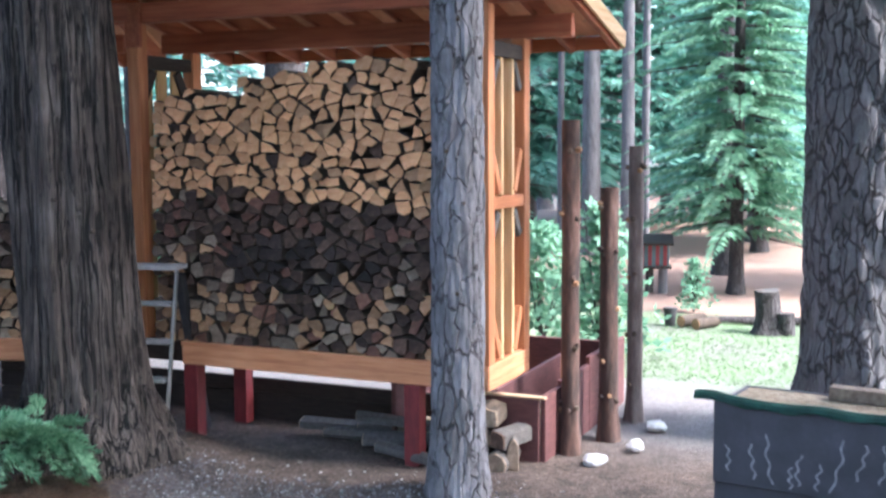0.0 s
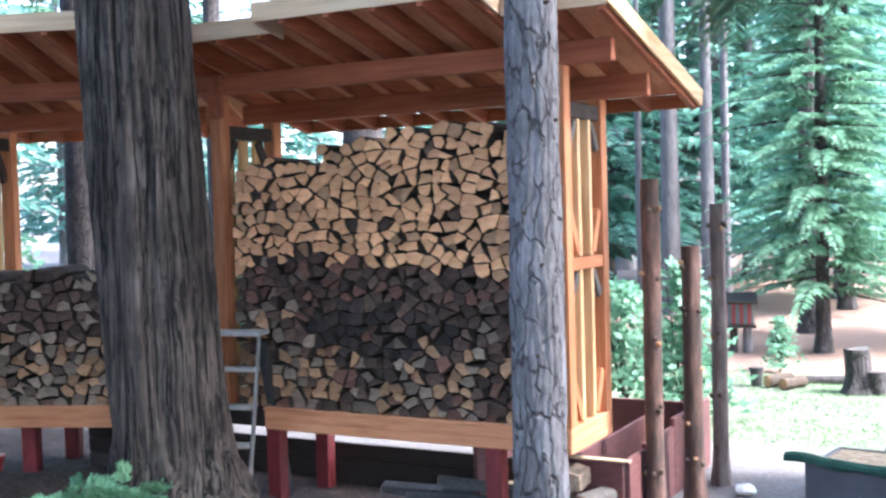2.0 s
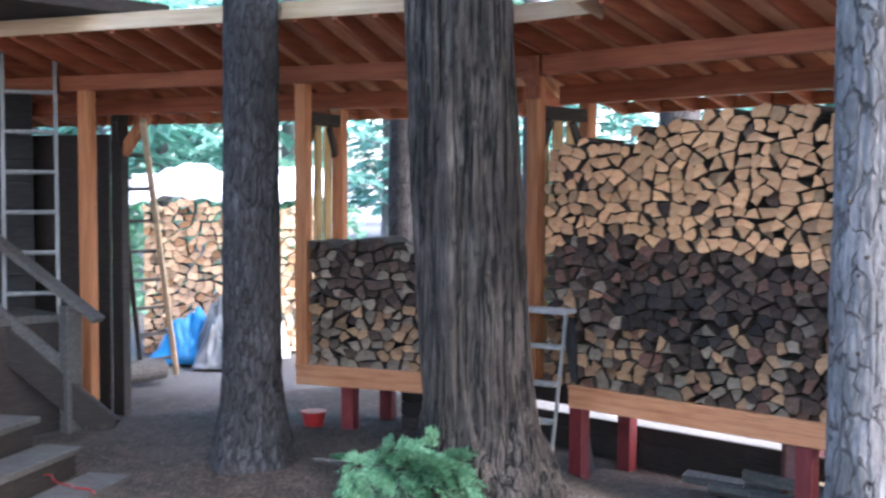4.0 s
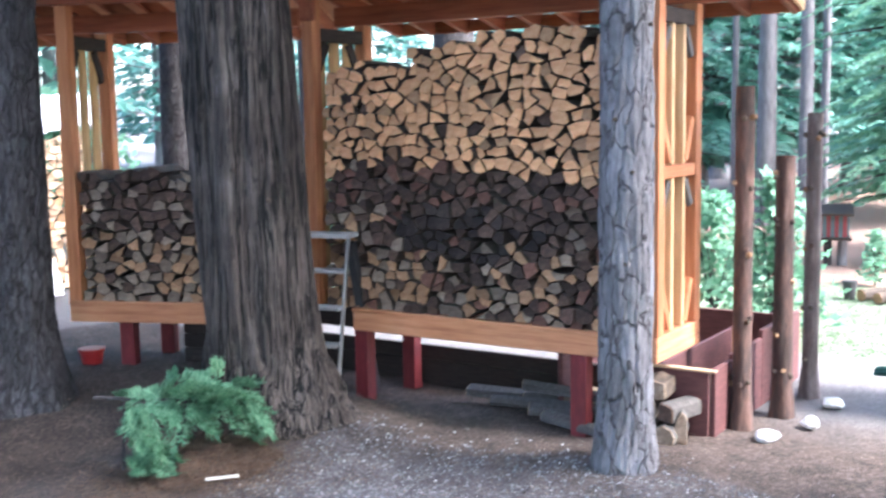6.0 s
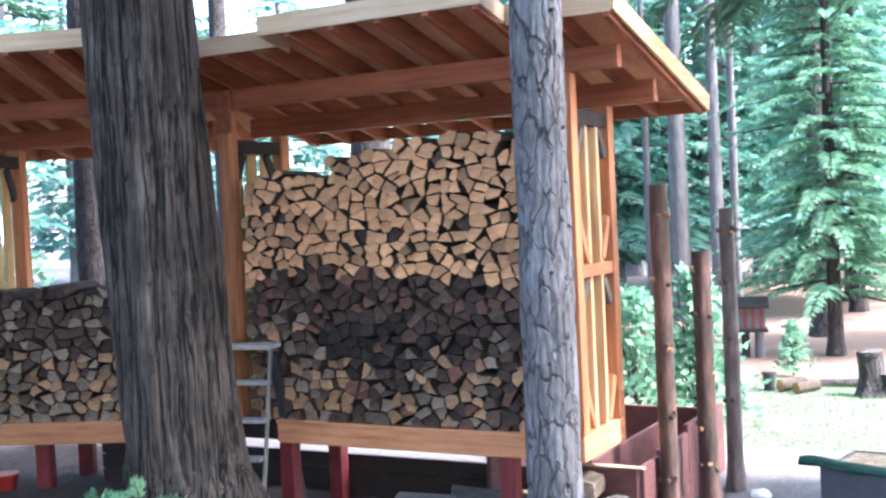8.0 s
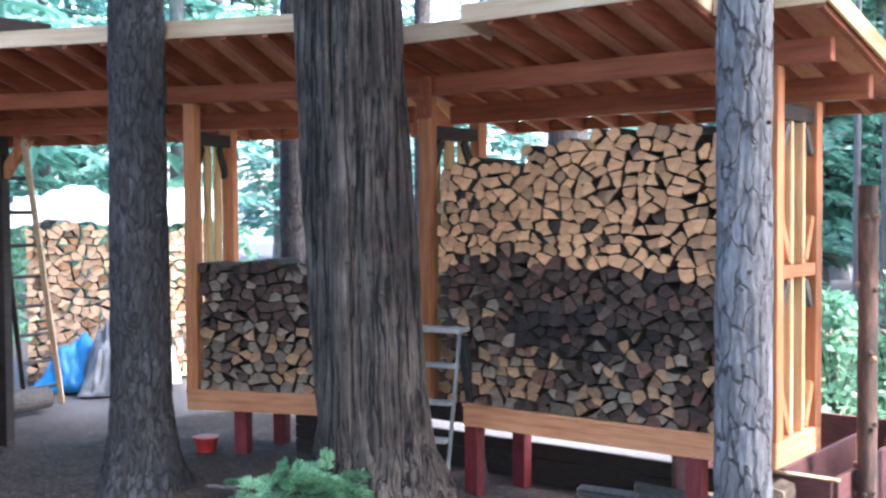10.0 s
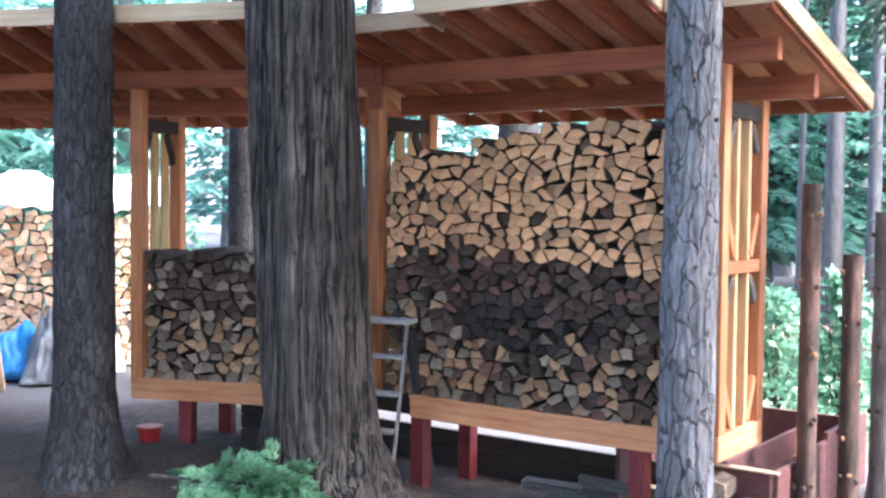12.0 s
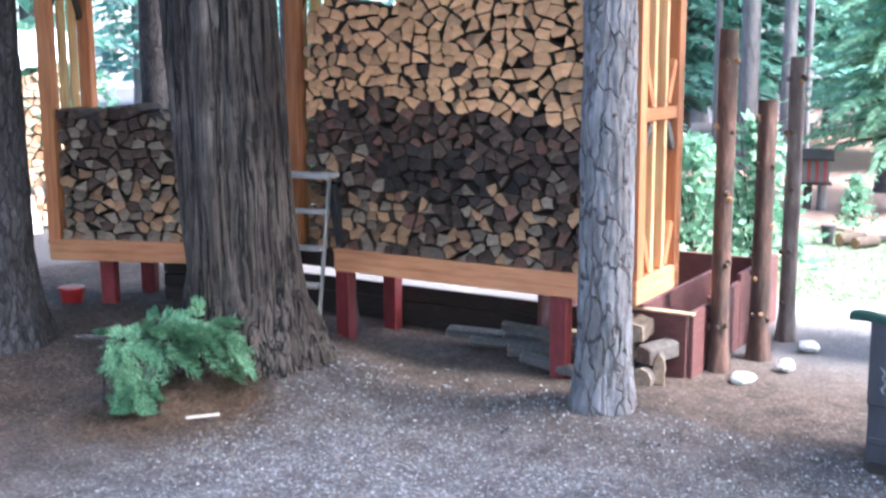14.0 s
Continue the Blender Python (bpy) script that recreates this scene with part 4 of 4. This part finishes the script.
    roll = Vector((r.uniform(-0.7, 0.7), r.uniform(-0.7, 0.7), 1.0))
    side = d.cross(roll).normalized()
    up = side.cross(d)

    def at(s):
        return Vector(base) + d * length * s - Vector((0, 0, droop * length * s * s))

    def blade_quad(o, w, e, thin):
        c = w.cross(up + Vector((r.uniform(-0.5, 0.5), r.uniform(-0.5, 0.5), 0))).normalized() * e * thin
        n = len(vs)
        vs.extend((o, o + w * e * 0.5 + c, o + w * e, o + w * e * 0.5 - c))
        fs.append((n, n + 1, n + 2, n + 3))

    for k in range(22):
        s = 0.06 + 0.94 * (k + r.random() * 0.6) / 22
        sg = 1 if k % 2 else -1
        sub = (side * sg * r.uniform(0.55, 0.95) + d * 0.95 + up * r.uniform(-0.25, 0.2)).normalized()
        l = length * 0.36 * (1.08 - s) * r.uniform(0.55, 1.25) + 0.03
        p = at(s)
        blade_quad(p, sub, l, 0.016)
        for q in range(10):
            f = (q + 1) / 10
            o = p + sub * l * f - Vector((0, 0, 0.4 * l * f * f))
            w = (sub * 0.9 + side * (1 if q % 2 else -1) * r.uniform(0.25, 0.8) + up * r.uniform(-0.3, 0.2)).normalized()
            blade_quad(o, w, 0.034 * r.uniform(0.5, 1.5), 0.12)
    for k in range(6):
        blade_quad(at(k / 6), (at((k + 1) / 6) - at(k / 6)).normalized(), length / 5, 0.02)
    return vs, fs


r = random.Random(6)
CLUMPS = (  # count, middle of the cut ends, their scatter, main direction, length, droop
    (18, (0.0, 0.06, 0.4), (0.18, 0.1, 0.05), (0.6, -0.25, 0.1), 0.23, 0.5),
    (13, (0.19, 0.0, 0.33), (0.12, 0.1, 0.06), (0.5, -0.4, -0.05), 0.19, 0.55),
    (12, (-0.08, 0.05, 0.36), (0.14, 0.06, 0.04), (0.1, -0.3, 0.35), 0.17, 0.4),
    (8, (-0.29, 0.0, 0.33), (0.04, 0.05, 0.08), (0.05, -0.3, -0.5), 0.21, 0.5),
    (7, (-0.22, -0.08, 0.15), (0.05, 0.05, 0.05), (0.1, -0.4, -0.15), 0.15, 0.5),
    (6, (-0.24, 0.05, 0.38), (0.06, 0.05, 0.03), (-0.5, 0.1, 0.2), 0.14, 0.4),
    (7, (0.0, 0.18, 0.36), (0.2, 0.06, 0.04), (0.1, 0.6, 0.25), 0.17, 0.5),
)
for count, c, spread, way, length, droop in CLUMPS:
    for k in range(count):
        base = [c[i] + spread[i] * r.uniform(-1, 1) for i in range(3)]
        to = [way[i] + r.uniform(-0.55, 0.55) for i in range(3)]
        vs, fs = frond(base, to, length * r.uniform(0.7, 1.25), droop, r)
        soup("frond", [(x, y, max(z, 0.035)) for x, y, z in vs], fs, M_CEDARLEAF, boughs)
part("stem", rod((-0.5, 0.1, 0.4), (0.12, 0.1, 0.33), 0.012, 0.008, 7), M_DARKBARK, boughs)
part("stem", rod((-0.1, 0.12, 0.06), (-0.02, 0.06, 0.36), 0.014, 0.01, 7), M_DARKBARK, boughs)
part("stem", rod((-0.36, 0.02, 0.03), (-0.34, 0.0, 0.4), 0.008, 0.005, 6), M_DARKBARK, boughs)


def mound(u, v):
    """Height of the heap of brown needles under the boughs."""
    return 0.13 * math.exp(-((u - 0.0) / 0.28) ** 2 - (v / 0.15) ** 2) * (1 + 0.3 * noise.noise((u * 9, v * 9, 2)))


heap = thing("needle_heap", pose(-4.215, 4.105, 0, 0, 0, 45), "low heap of brown fallen needles under cut boughs", "needle heap")
vs = [(-0.85 + 1.7 * i / 50, -0.6 + 1.2 * j / 36, 0.0) for j in range(37) for i in range(51)]
H = pose(-4.215, 4.105, 0, 0, 0, 45)
vs = [(x, y, ground_z(*(H @ Vector((x, y, 0)))[:2]) + mound(x, y) - 0.012) for x, y, z in vs]
fs = [(j * 51 + i, j * 51 + i + 1, (j + 1) * 51 + i + 1, (j + 1) * 51 + i) for j in range(36) for i in range(50)]
M_HEAP = surface("packed_needles", [(0.3, (0.045, 0.026, 0.018)), (0.5, (0.12, 0.07, 0.045)), (0.75, (0.24, 0.155, 0.1))], 34, (1, 1, 1), 0.95, 0.9, 0.02, 0.3)
soup("packed_needles", vs, fs, M_HEAP, heap)
vs, fs = [], []
for k in range(4200):
    x, y = r.gauss(0, 0.3), r.gauss(0, 0.22)
    w = H @ Vector((x, y, 0))
    z = ground_z(w.x, w.y) + mound(x, y)
    a, l = r.uniform(0, 6.283), r.uniform(0.03, 0.1)
    e = Vector((math.cos(a) * l, math.sin(a) * l, r.uniform(-0.008, 0.03)))
    c = Vector((-math.sin(a), math.cos(a), 0)) * 0.0018
    p, n = Vector((x, y, z)), len(vs)
    vs += [p - c, p + c, p + e + c, p + e - c]
    fs.append((n, n + 1, n + 2, n + 3))
tagged(soup("loose_needles", vs, fs, M_NEEDLE, heap), kind="stuff")


def scatter(name, label, category, count, place, maker, material, seed):
    q = random.Random(seed)
    vs, fs = [], []
    for k in range(count):
        x, y = place(q)
        z = ground_z(x, y) + 0.002
        maker(vs, fs, x, y, z, q)
    ob = soup(name, vs, fs, material)
    tagged(ob, label, category, kind="stuff")


def pebble(vs, fs, x, y, z, q):
    n, a, e, h = len(vs), q.uniform(0, 3), 0.003 + 0.01 * q.random() ** 2.5, q.uniform(0.003, 0.008)
    for i in range(5):
        k = a + i * 1.2566
        vs.append((x + math.cos(k) * e * q.uniform(0.7, 1.2), y + math.sin(k) * e * q.uniform(0.7, 1.2), z))
    for i in range(5):
        k = a + i * 1.2566
        vs.append((x + math.cos(k) * e * 0.55, y + math.sin(k) * e * 0.55, z + h))
    fs.append(tuple(range(n + 5, n + 10)))
    fs.extend((n + i, n + (i + 1) % 5, n + 5 + (i + 1) % 5, n + 5 + i) for i in range(5))


def straw(vs, fs, x, y, z, q):
    n, a, l = len(vs), q.uniform(0, 6.283), q.uniform(0.015, 0.05)
    dx, dy = math.cos(a), math.sin(a)
    w, h = 0.0012 + 0.0016 * q.random(), z + q.uniform(0.003, 0.018)
    vs += [(x - dy * w, y + dx * w, h), (x + dy * w, y - dx * w, h), (x + dx * l + dy * w, y + dy * l - dx * w, h - 0.002), (x + dx * l - dy * w, y + dy * l + dx * w, h - 0.002)]
    fs.append((n, n + 1, n + 2, n + 3))


def blade(vs, fs, x, y, z, q):
    for k in range(3):
        n, a, h = len(vs), q.uniform(0, 6.283), q.uniform(0.01, 0.028)
        w = 0.004
        vs += [(x + math.cos(a) * w, y + math.sin(a) * w, z), (x - math.cos(a) * w, y - math.sin(a) * w, z), (x + q.uniform(-0.03, 0.03), y + q.uniform(-0.03, 0.03), z + h)]
        fs.append((n, n + 1, n + 2))


def disc(cx, cy, rad):
    def place(q):
        a, k = q.uniform(0, 6.283), abs(q.gauss(0, 0.5)) * rad
        return cx + math.cos(a) * k, cy + math.sin(a) * k
    return place


M_LIGHTCHIP = surface("light_chips", [(0.3, (0.3, 0.29, 0.28)), (0.7, (0.45, 0.44, 0.42))], 30, (1, 1, 1), 0.9, 0.2, 0.002, 0.2, 0, 0.5)
scatter("gravel", "grey gravel pebbles strewn over the dirt", "gravel", 15000, lambda q: (q.uniform(-3.9, 0.6), q.uniform(2.2, 5.3)), pebble, M_PEBBLE, 1)
scatter("gravel", "pale stone chips strewn over the dirt", "gravel", 950, lambda q: (q.uniform(-3.7, 0.6), q.uniform(2.2, 5.6)), pebble, M_LIGHTCHIP, 2)
scatter("needle_litter", "brown needle litter under the cut boughs", "needles", 5000, disc(-4.3, 4.12, 0.75), straw, M_NEEDLE, 3)
scatter("needle_litter", "brown needle litter before the shed", "needles", 8000, lambda q: (q.uniform(-7.5, -1.2), q.uniform(3.4, 6.2)), straw, M_NEEDLE, 4)
scatter("grass", "short bright lawn grass", "grass", 14000, lambda q: (q.uniform(-3.6, 2.2), q.uniform(8.6, 12.2)), blade, M_GRASS, 5)
stick = part("wood_stick", box(0, 0.17, 0, 0.022, 0.0, 0.012, 0.003), surface("bare_stick", [(0.3, (0.6, 0.55, 0.46)), (0.7, (0.8, 0.76, 0.68))], 20, (1, 8, 8), 0.8))
stick.matrix_world = pose(-4.02, 3.98, ground_z(-3.97, 4.04) + 0.03, 0, 0, 52)
tagged(stick, "small pale split stick on the gravel", "stick")
for k, (x, y, a, l) in enumerate(((-1.2, 4.35, 20, 0.18), (-1.05, 4.75, -60, 0.12), (-2.6, 4.7, 100, 0.15), (-0.95, 5.6, 35, 0.2), (-2.0, 4.9, 10, 0.14))):
    t = part("twig", rod((0, 0, 0.004), (l, 0, 0.01), 0.006, 0.003, 6), M_DARKBARK)
    t.matrix_world = pose(x, y, -0.005, 0, 0, a)
    tagged(t, "thin dark fallen twig on the gravel", "twig", "twigs")

# ---- beyond the lawn ----
stump = thing("stump", pose(-1.62, 11.15, 0), "grey weathered tree stump on the lawn", "stump")
trunk("stump_body", stump, lambda z: 0.115 + 0.05 * max(0, 1 - z / 0.25) ** 2, (-0.1, 0), 0.4, M_DARKBARK, 0.012, 14, 2, 30, 20, 4)
bm = bmesh.new()
bmesh.ops.create_circle(bm, cap_ends=True, segments=20, radius=0.12, matrix=pose(-0.04, 0, 0.39, 8, -12))
part("stump_top", bm, M_GREYWOOD, stump)
part("side_block", rod((0.16, -0.05, -0.02), (0.15, -0.05, 0.2), 0.085, 0.08, 14), M_DARKBARK, stump)


def lying_log(a, b, rad, label, material, group="lying logs"):
    ob = thing("lying_log", pose(*a), label, "log", group)
    e = Vector(b) - Vector(a)
    bm = rod((0, 0, rad), e + Vector((0, 0, rad)), rad, rad * 0.92, 16)
    bmesh.ops.subdivide_edges(bm, edges=[k for k in bm.edges if abs((k.verts[0].co - k.verts[1].co).length - e.length) < 0.05], cuts=8)
    for v in bm.verts:
        v.co += Vector((0, 0, 0.15 * rad * noise.noise(v.co * 7)))
    part("bark", bm, material, ob)
    d = e.normalized()
    for p, s in ((Vector((0, 0, rad)), -1), (e + Vector((0, 0, rad)), 1)):
        part("sawn_end", rod(p, p + d * s * 0.006, rad * 0.88, rad * 0.86, 16), M_TANEND, ob)


lying_log((-2.35, 11.45, -0.02), (0.6, 12.4, -0.02), 0.045, "thin dark border log along the lawn", M_DARKBARK)
lying_log((-2.47, 11.1, 0), (-2.3, 11.35, 0), 0.06, "short pale cut log on the lawn", M_BARK_LOG)
lying_log((-2.3, 11.0, 0), (-2.16, 11.25, 0), 0.055, "short pale cut log on the lawn", M_BARK_LOG)
lying_log((-9.5, 5.15, 0), (-9.55, 6.0, 0), 0.11, "thick grey log lying on the dirt", M_GREYWOOD)
lying_log((-9.2, 4.7, 0), (-9.25, 5.3, 0), 0.1, "thick grey log lying on the dirt", M_GREYWOOD)
pot = thing("plant_pot", pose(-2.6, 11.2, 0), "dark plant pot on the lawn", "pot")
part("pot_body", rod((0, 0, -0.01), (0, 0, 0.16), 0.05, 0.065, 16), M_BLACK, pot)
part("pot_rim", rod((0, 0, 0.16), (0, 0, 0.18), 0.072, 0.072, 16), M_BLACK, pot)

M_STRIPE = surface("faded_red_stripe", [(0.3, (0.16, 0.02, 0.025)), (0.7, (0.26, 0.04, 0.045))], 9, (1, 1, 1), 0.7, 0.1, 0.002, 0.4)
coop = thing("striped_box", pose(-3.34, 13.62, 0, 0, 0, 14), "small red and teal striped box on a stump post", "birdhouse")
part("box_body", box(-0.2, 0.15, -0.12, 0.14, 0.33, 0.59), M_TEAL, coop)
for k in range(4):
    x = -0.19 + 0.09 * k
    part("stripe", box(x, x + 0.045, -0.126, -0.121, 0.335, 0.585, 0), M_STRIPE, coop, "red painted stripe")
part("box_roof", beam((-0.02, -0.22, 0.6), (-0.02, 0.22, 0.68), 0.44, 0.03), M_DARKWOOD, coop)
part("floor_board", box(-0.23, 0.18, -0.17, 0.17, 0.3, 0.328), M_DARKWOOD, coop)
part("post", rod((-0.08, 0, -0.05), (-0.08, 0, 0.3), 0.05, 0.05, 10), M_DARKBARK, coop)
part("post", rod((0.08, 0, -0.05), (0.08, 0, 0.3), 0.06, 0.055, 10), M_FARBARK, coop)

# ---- past the left shed ----
stack("pale split firewood piled under a white tarp", pose(-11.1, 6.75, 0, 0, 0, 53), 0.0, 1.9, 0.02, lambda x: 1.7 + 0.05 * math.sin(x * 4), 0.1, 0.082, lambda x, z, q: M_PALEEND if q.random() < 0.85 else M_TANEND, 41, length=0.4)


def cloth(name, fn, nu, nv, material, parent):
    vs = [fn(i / nu, j / nv) for j in range(nv + 1) for i in range(nu + 1)]
    fs = [(j * (nu + 1) + i, j * (nu + 1) + i + 1, (j + 1) * (nu + 1) + i + 1, (j + 1) * (nu + 1) + i) for j in range(nv) for i in range(nu)]
    ob = soup(name, vs, fs, material, parent)
    for p in ob.data.polygons:
        p.use_smooth = True
    mod = ob.modifiers.new("thickness", "SOLIDIFY")
    mod.thickness = 0.01
    return ob


def over_pile(u, v):
    """Crumpled sheet, heaped up behind the crest and hanging in folds."""
    x, y = -0.2 + 2.5 * u, -0.03 + 1.3 * v
    z = 1.69 + 0.05 * math.sin(x * 4) + 0.4 * smooth(0.05, 0.75, v) * (0.75 + 0.4 * noise.noise((x * 1.4, 3, v)))
    z += 0.13 * (0.4 - abs(noise.noise((x * 2.6, y * 3.4, 1)))) + 0.05 * noise.noise((x * 7, y * 8, 4))
    if u > 0.9:
        z -= (u - 0.9) * 12
        x -= (u - 0.9) * 1.2
    return x, y, z


tarp = thing("white_tarp", pose(-11.1, 6.75, 0, 0, 0, 53), "white plastic tarp draped over the far woodpile", "tarp")
cloth("sheet", over_pile, 70, 40, M_WHITETARP, tarp)


def bundle(m, sx, sy, h, material, seed, name, label):
    """A crumpled sheet heaped over something low."""
    ob = thing(name, m, label, "tarp", "covered things")

    def heap(u, v):
        x, y = 2 * u - 1, 2 * v - 1
        fall = max(0.0, 1 - x * x) ** 0.6 * max(0.0, 1 - y * y) ** 0.6
        p = Vector((x * 1.6 + seed, y * 1.6, 0))
        folds = 0.62 + 0.75 * noise.noise(p) + 0.4 * (0.5 - abs(noise.noise(p * 2.6))) - 0.25 * abs(noise.noise(p * 6))
        return x * sx * (1 + 0.2 * noise.noise(p * 2 + Vector((0, 0, 5)))), y * sy, 0.005 + h * fall * max(0.12, folds)

    cloth("cover", heap, 44, 30, material, ob)


bundle(pose(-10.45, 6.9, 0, 0, 0, 50), 0.4, 0.34, 0.52, M_BLUETARP, 3, "blue_tarp", "crumpled bright blue tarp heaped on the ground")
bundle(pose(-9.85, 7.1, 0, 0, 0, 50), 0.42, 0.34, 0.85, M_GREYTARP, 8, "covered_machine", "machine under a grey plastic cover")
bundle(pose(-10.3, 7.5, 0, 0, 0, 50), 0.5, 0.3, 0.75, M_WHITETARP, 12, "white_bundle", "white plastic bundle beside the woodpile")

orchard = thing("wooden_ladder", pose(0, 0, 0), "brown wooden ladder leaning on the shed", "ladder")
fa, fb, ta, tb = Vector((-9.75, 5.9, 0)), Vector((-9.83, 6.34, 0)), Vector((-8.24, 4.76, 2.4)), Vector((-8.08, 4.92, 2.4))
part("rail", beam(fa, ta, 0.04, 0.06), M_DARKWOOD, orchard)
part("rail", beam(fb, tb, 0.045, 0.07), M_FASCIA["y"], orchard, "pale bare rail")
for k in range(8):
    s = 0.08 + 0.115 * k
    part("rung", rod(fa.lerp(ta, s), fb.lerp(tb, s), 0.016, 0.016, 8), M_GREYWOOD, orchard)

house = thing("house", pose(-9.0, 4.45, 0), "dark-sided house with a porch", "house")
for k in range(24):
    part("siding_board", box(-0.03, 0.0, -9.0, 0.0, 0.19 * k, 0.19 * k + 0.186), M_SIDING, house)
part("end_wall", box(-6.0, -0.035, -0.03, 0.0, -0.05, 4.56), M_SIDING, house)
part("back_wall", box(-6.0, -0.035, -9.0, -8.97, -0.05, 4.56), M_SIDING, house)
part("roof", beam((-3, -9.5, 4.7), (-3, 0.4, 4.7), 7.4, 0.12), M_DARKWOOD, house)
part("porch_roof", box(0.004, 1.9, -3.6, 0.1, 3.06, 3.16), M_DARKWOOD, house, "dark boarded porch roof")
part("porch_post", box(1.75, 1.87, -3.5, -3.38, -0.05, 3.058), M_DARKWOOD, house)
part("porch_floor", box(0.004, 0.95, -3.2, -0.25, 0.84, 0.9), M_GREYWOOD, house)
for k in range(6):
    part("skirt_board", box(0.93, 0.95, -3.2 + 0.49 * k, -3.2 + 0.49 * k + 0.48, -0.04, 0.838), M_DARKWOOD, house)

alu = thing("extension_ladder", pose(-8.25, 4.05, 0.9, 0, 0, 63), "aluminium extension ladder standing on the porch", "ladder")
for sx in (-0.19, 0.19):
    part("rail", beam((sx, -0.12, 0.0), (sx, 0.3, 3.4), 0.03, 0.07), M_METAL, alu)
for k in range(11):
    z = 0.16 + 0.305 * k
    part("rung", rod((-0.19, -0.12 + 0.42 * z / 3.4, z), (0.19, -0.12 + 0.42 * z / 3.4, z), 0.017, 0.017, 10), M_METAL, alu)

railing = thing("stair_railing", pose(-7.66, 4.05, 0), "weathered grey wooden stair railing with a newel post", "railing")
part("newel_post", box(-0.06, 0.06, -0.06, 0.06, -0.04, 1.0), M_GREYWOOD, railing)
part("handrail", beam((0.2, 0.12, 0.9), (-0.8, -0.5, 1.72), 0.14, 0.045), M_GREYWOOD, railing)
part("lower_rail", beam((0.0, 0.0, 0.52), (-0.75, -0.45, 1.14), 0.04, 0.09), M_GREYWOOD, railing)
part("stringer", beam((0.3, 0.15, 0.1), (-0.6, -0.4, 0.86), 0.05, 0.22), M_DARKWOOD, railing)

steps = thing("porch_steps", pose(-6.75, 3.64, 0, 0, 0, 30), "weathered grey wooden porch steps", "steps")
for k in range(4):
    part("tread", box(-0.3 * k - 0.3, -0.3 * k, -1.1, 0.0, 0.18 * k + 0.14, 0.18 * k + 0.18), M_GREYWOOD, steps)
    part("riser", box(-0.3 * k - 0.06, -0.3 * k - 0.04, -1.08, -0.02, 0.18 * k - 0.04, 0.18 * k + 0.138), M_DARKWOOD, steps)
part("base_plank", box(0.12, 0.42, -1.3, -0.12, -0.02, 0.05), M_GREYWOOD, steps)

cable = thing("red_cable", pose(-6.62, 3.3, 0), "thin red cable lying across the bottom step", "cable")
bm = bmesh.new()
for k in range(14):
    f = lambda q: (0.045 * q, 0.02 * math.sin(q * 1.1), 0.075 + 0.012 * math.sin(q * 0.7))
    rod(f(k), f(k + 1), 0.006, 0.006, 6, bm)
part("cable_run", bm, M_BRIGHTRED, cable)

tub = thing("red_tub", pose(-6.27, 5.18, 0.15), "small red plastic tub on the ground under the deck", "tub")
part("tub_body", rod((0, 0, -0.01), (0, 0, 0.1), 0.065, 0.085, 18), M_BRIGHTRED, tub)
part("tub_rim", rod((0, 0, 0.1), (0, 0, 0.115), 0.092, 0.092, 18), M_BRIGHTRED, tub)
crate = thing("dark_crate", pose(-5.58, 5.88, 0.15, 0, 0, 20), "dark wooden crate under the deck", "crate")
for k in range(3):
    part("slat", box(-0.3, 0.3, -0.2, -0.18, 0.1 * k, 0.1 * k + 0.09), M_DARKWOOD, crate)
part("crate_body", box(-0.29, 0.29, -0.178, 0.2, -0.02, 0.28), M_DARKWOOD, crate)

for k, (x, y) in enumerate(((-19, 12.0), (-17, 13.5), (-22, 14.5), (-17.5, 10.0), (-21, 10.5))):
    copy_thing(protos[(2, 0)[k % 2]], pose(x, y, 0, 0, 0, 50 * k))

for k in range(8):
    a, d = radians(1 + 24 * ((k * 0.618) % 1.0)), 26 + 3 * k
    copy_thing(protos[(0, 1, 0, 2)[k % 4]], pose(-math.sin(a) * d, math.cos(a) * d, (d - 15) * 0.02 - 0.05, 0, 0, 37 * k))

# low firs that close the view between the trunks behind the lawn
for k in range(8):
    a, d = radians(9 + 18 * ((k * 0.618) % 1.0)), 20.5 + 5 * ((k * 0.377) % 1.0)
    copy_thing(protos[2], pose(-math.sin(a) * d, math.cos(a) * d, (d - 15) * 0.02 - 0.05, 0, 0, 61 * k))

# ---- woods beside and behind the path, added out of view to shade it ----
for k in range(5):
    a, d = radians(125 + 32 * k), 9.0 + 2.0 * (k % 2)
    copy_thing(protos[(0, 1)[k % 2]], pose(-math.sin(a) * d, math.cos(a) * d, -0.03, 0, 0, 47 * k))
for k, (x, y) in enumerate(((3.4, 3.4), (3.0, 0.8), (4.6, 5.6), (4.2, -2.2), (6.0, 2.2), (-2.0, -8.0), (-6.5, -9.0), (1.0, -11.0))):
    copy_thing(protos[0], pose(x, y, 0, 0, 0, 70 * k))
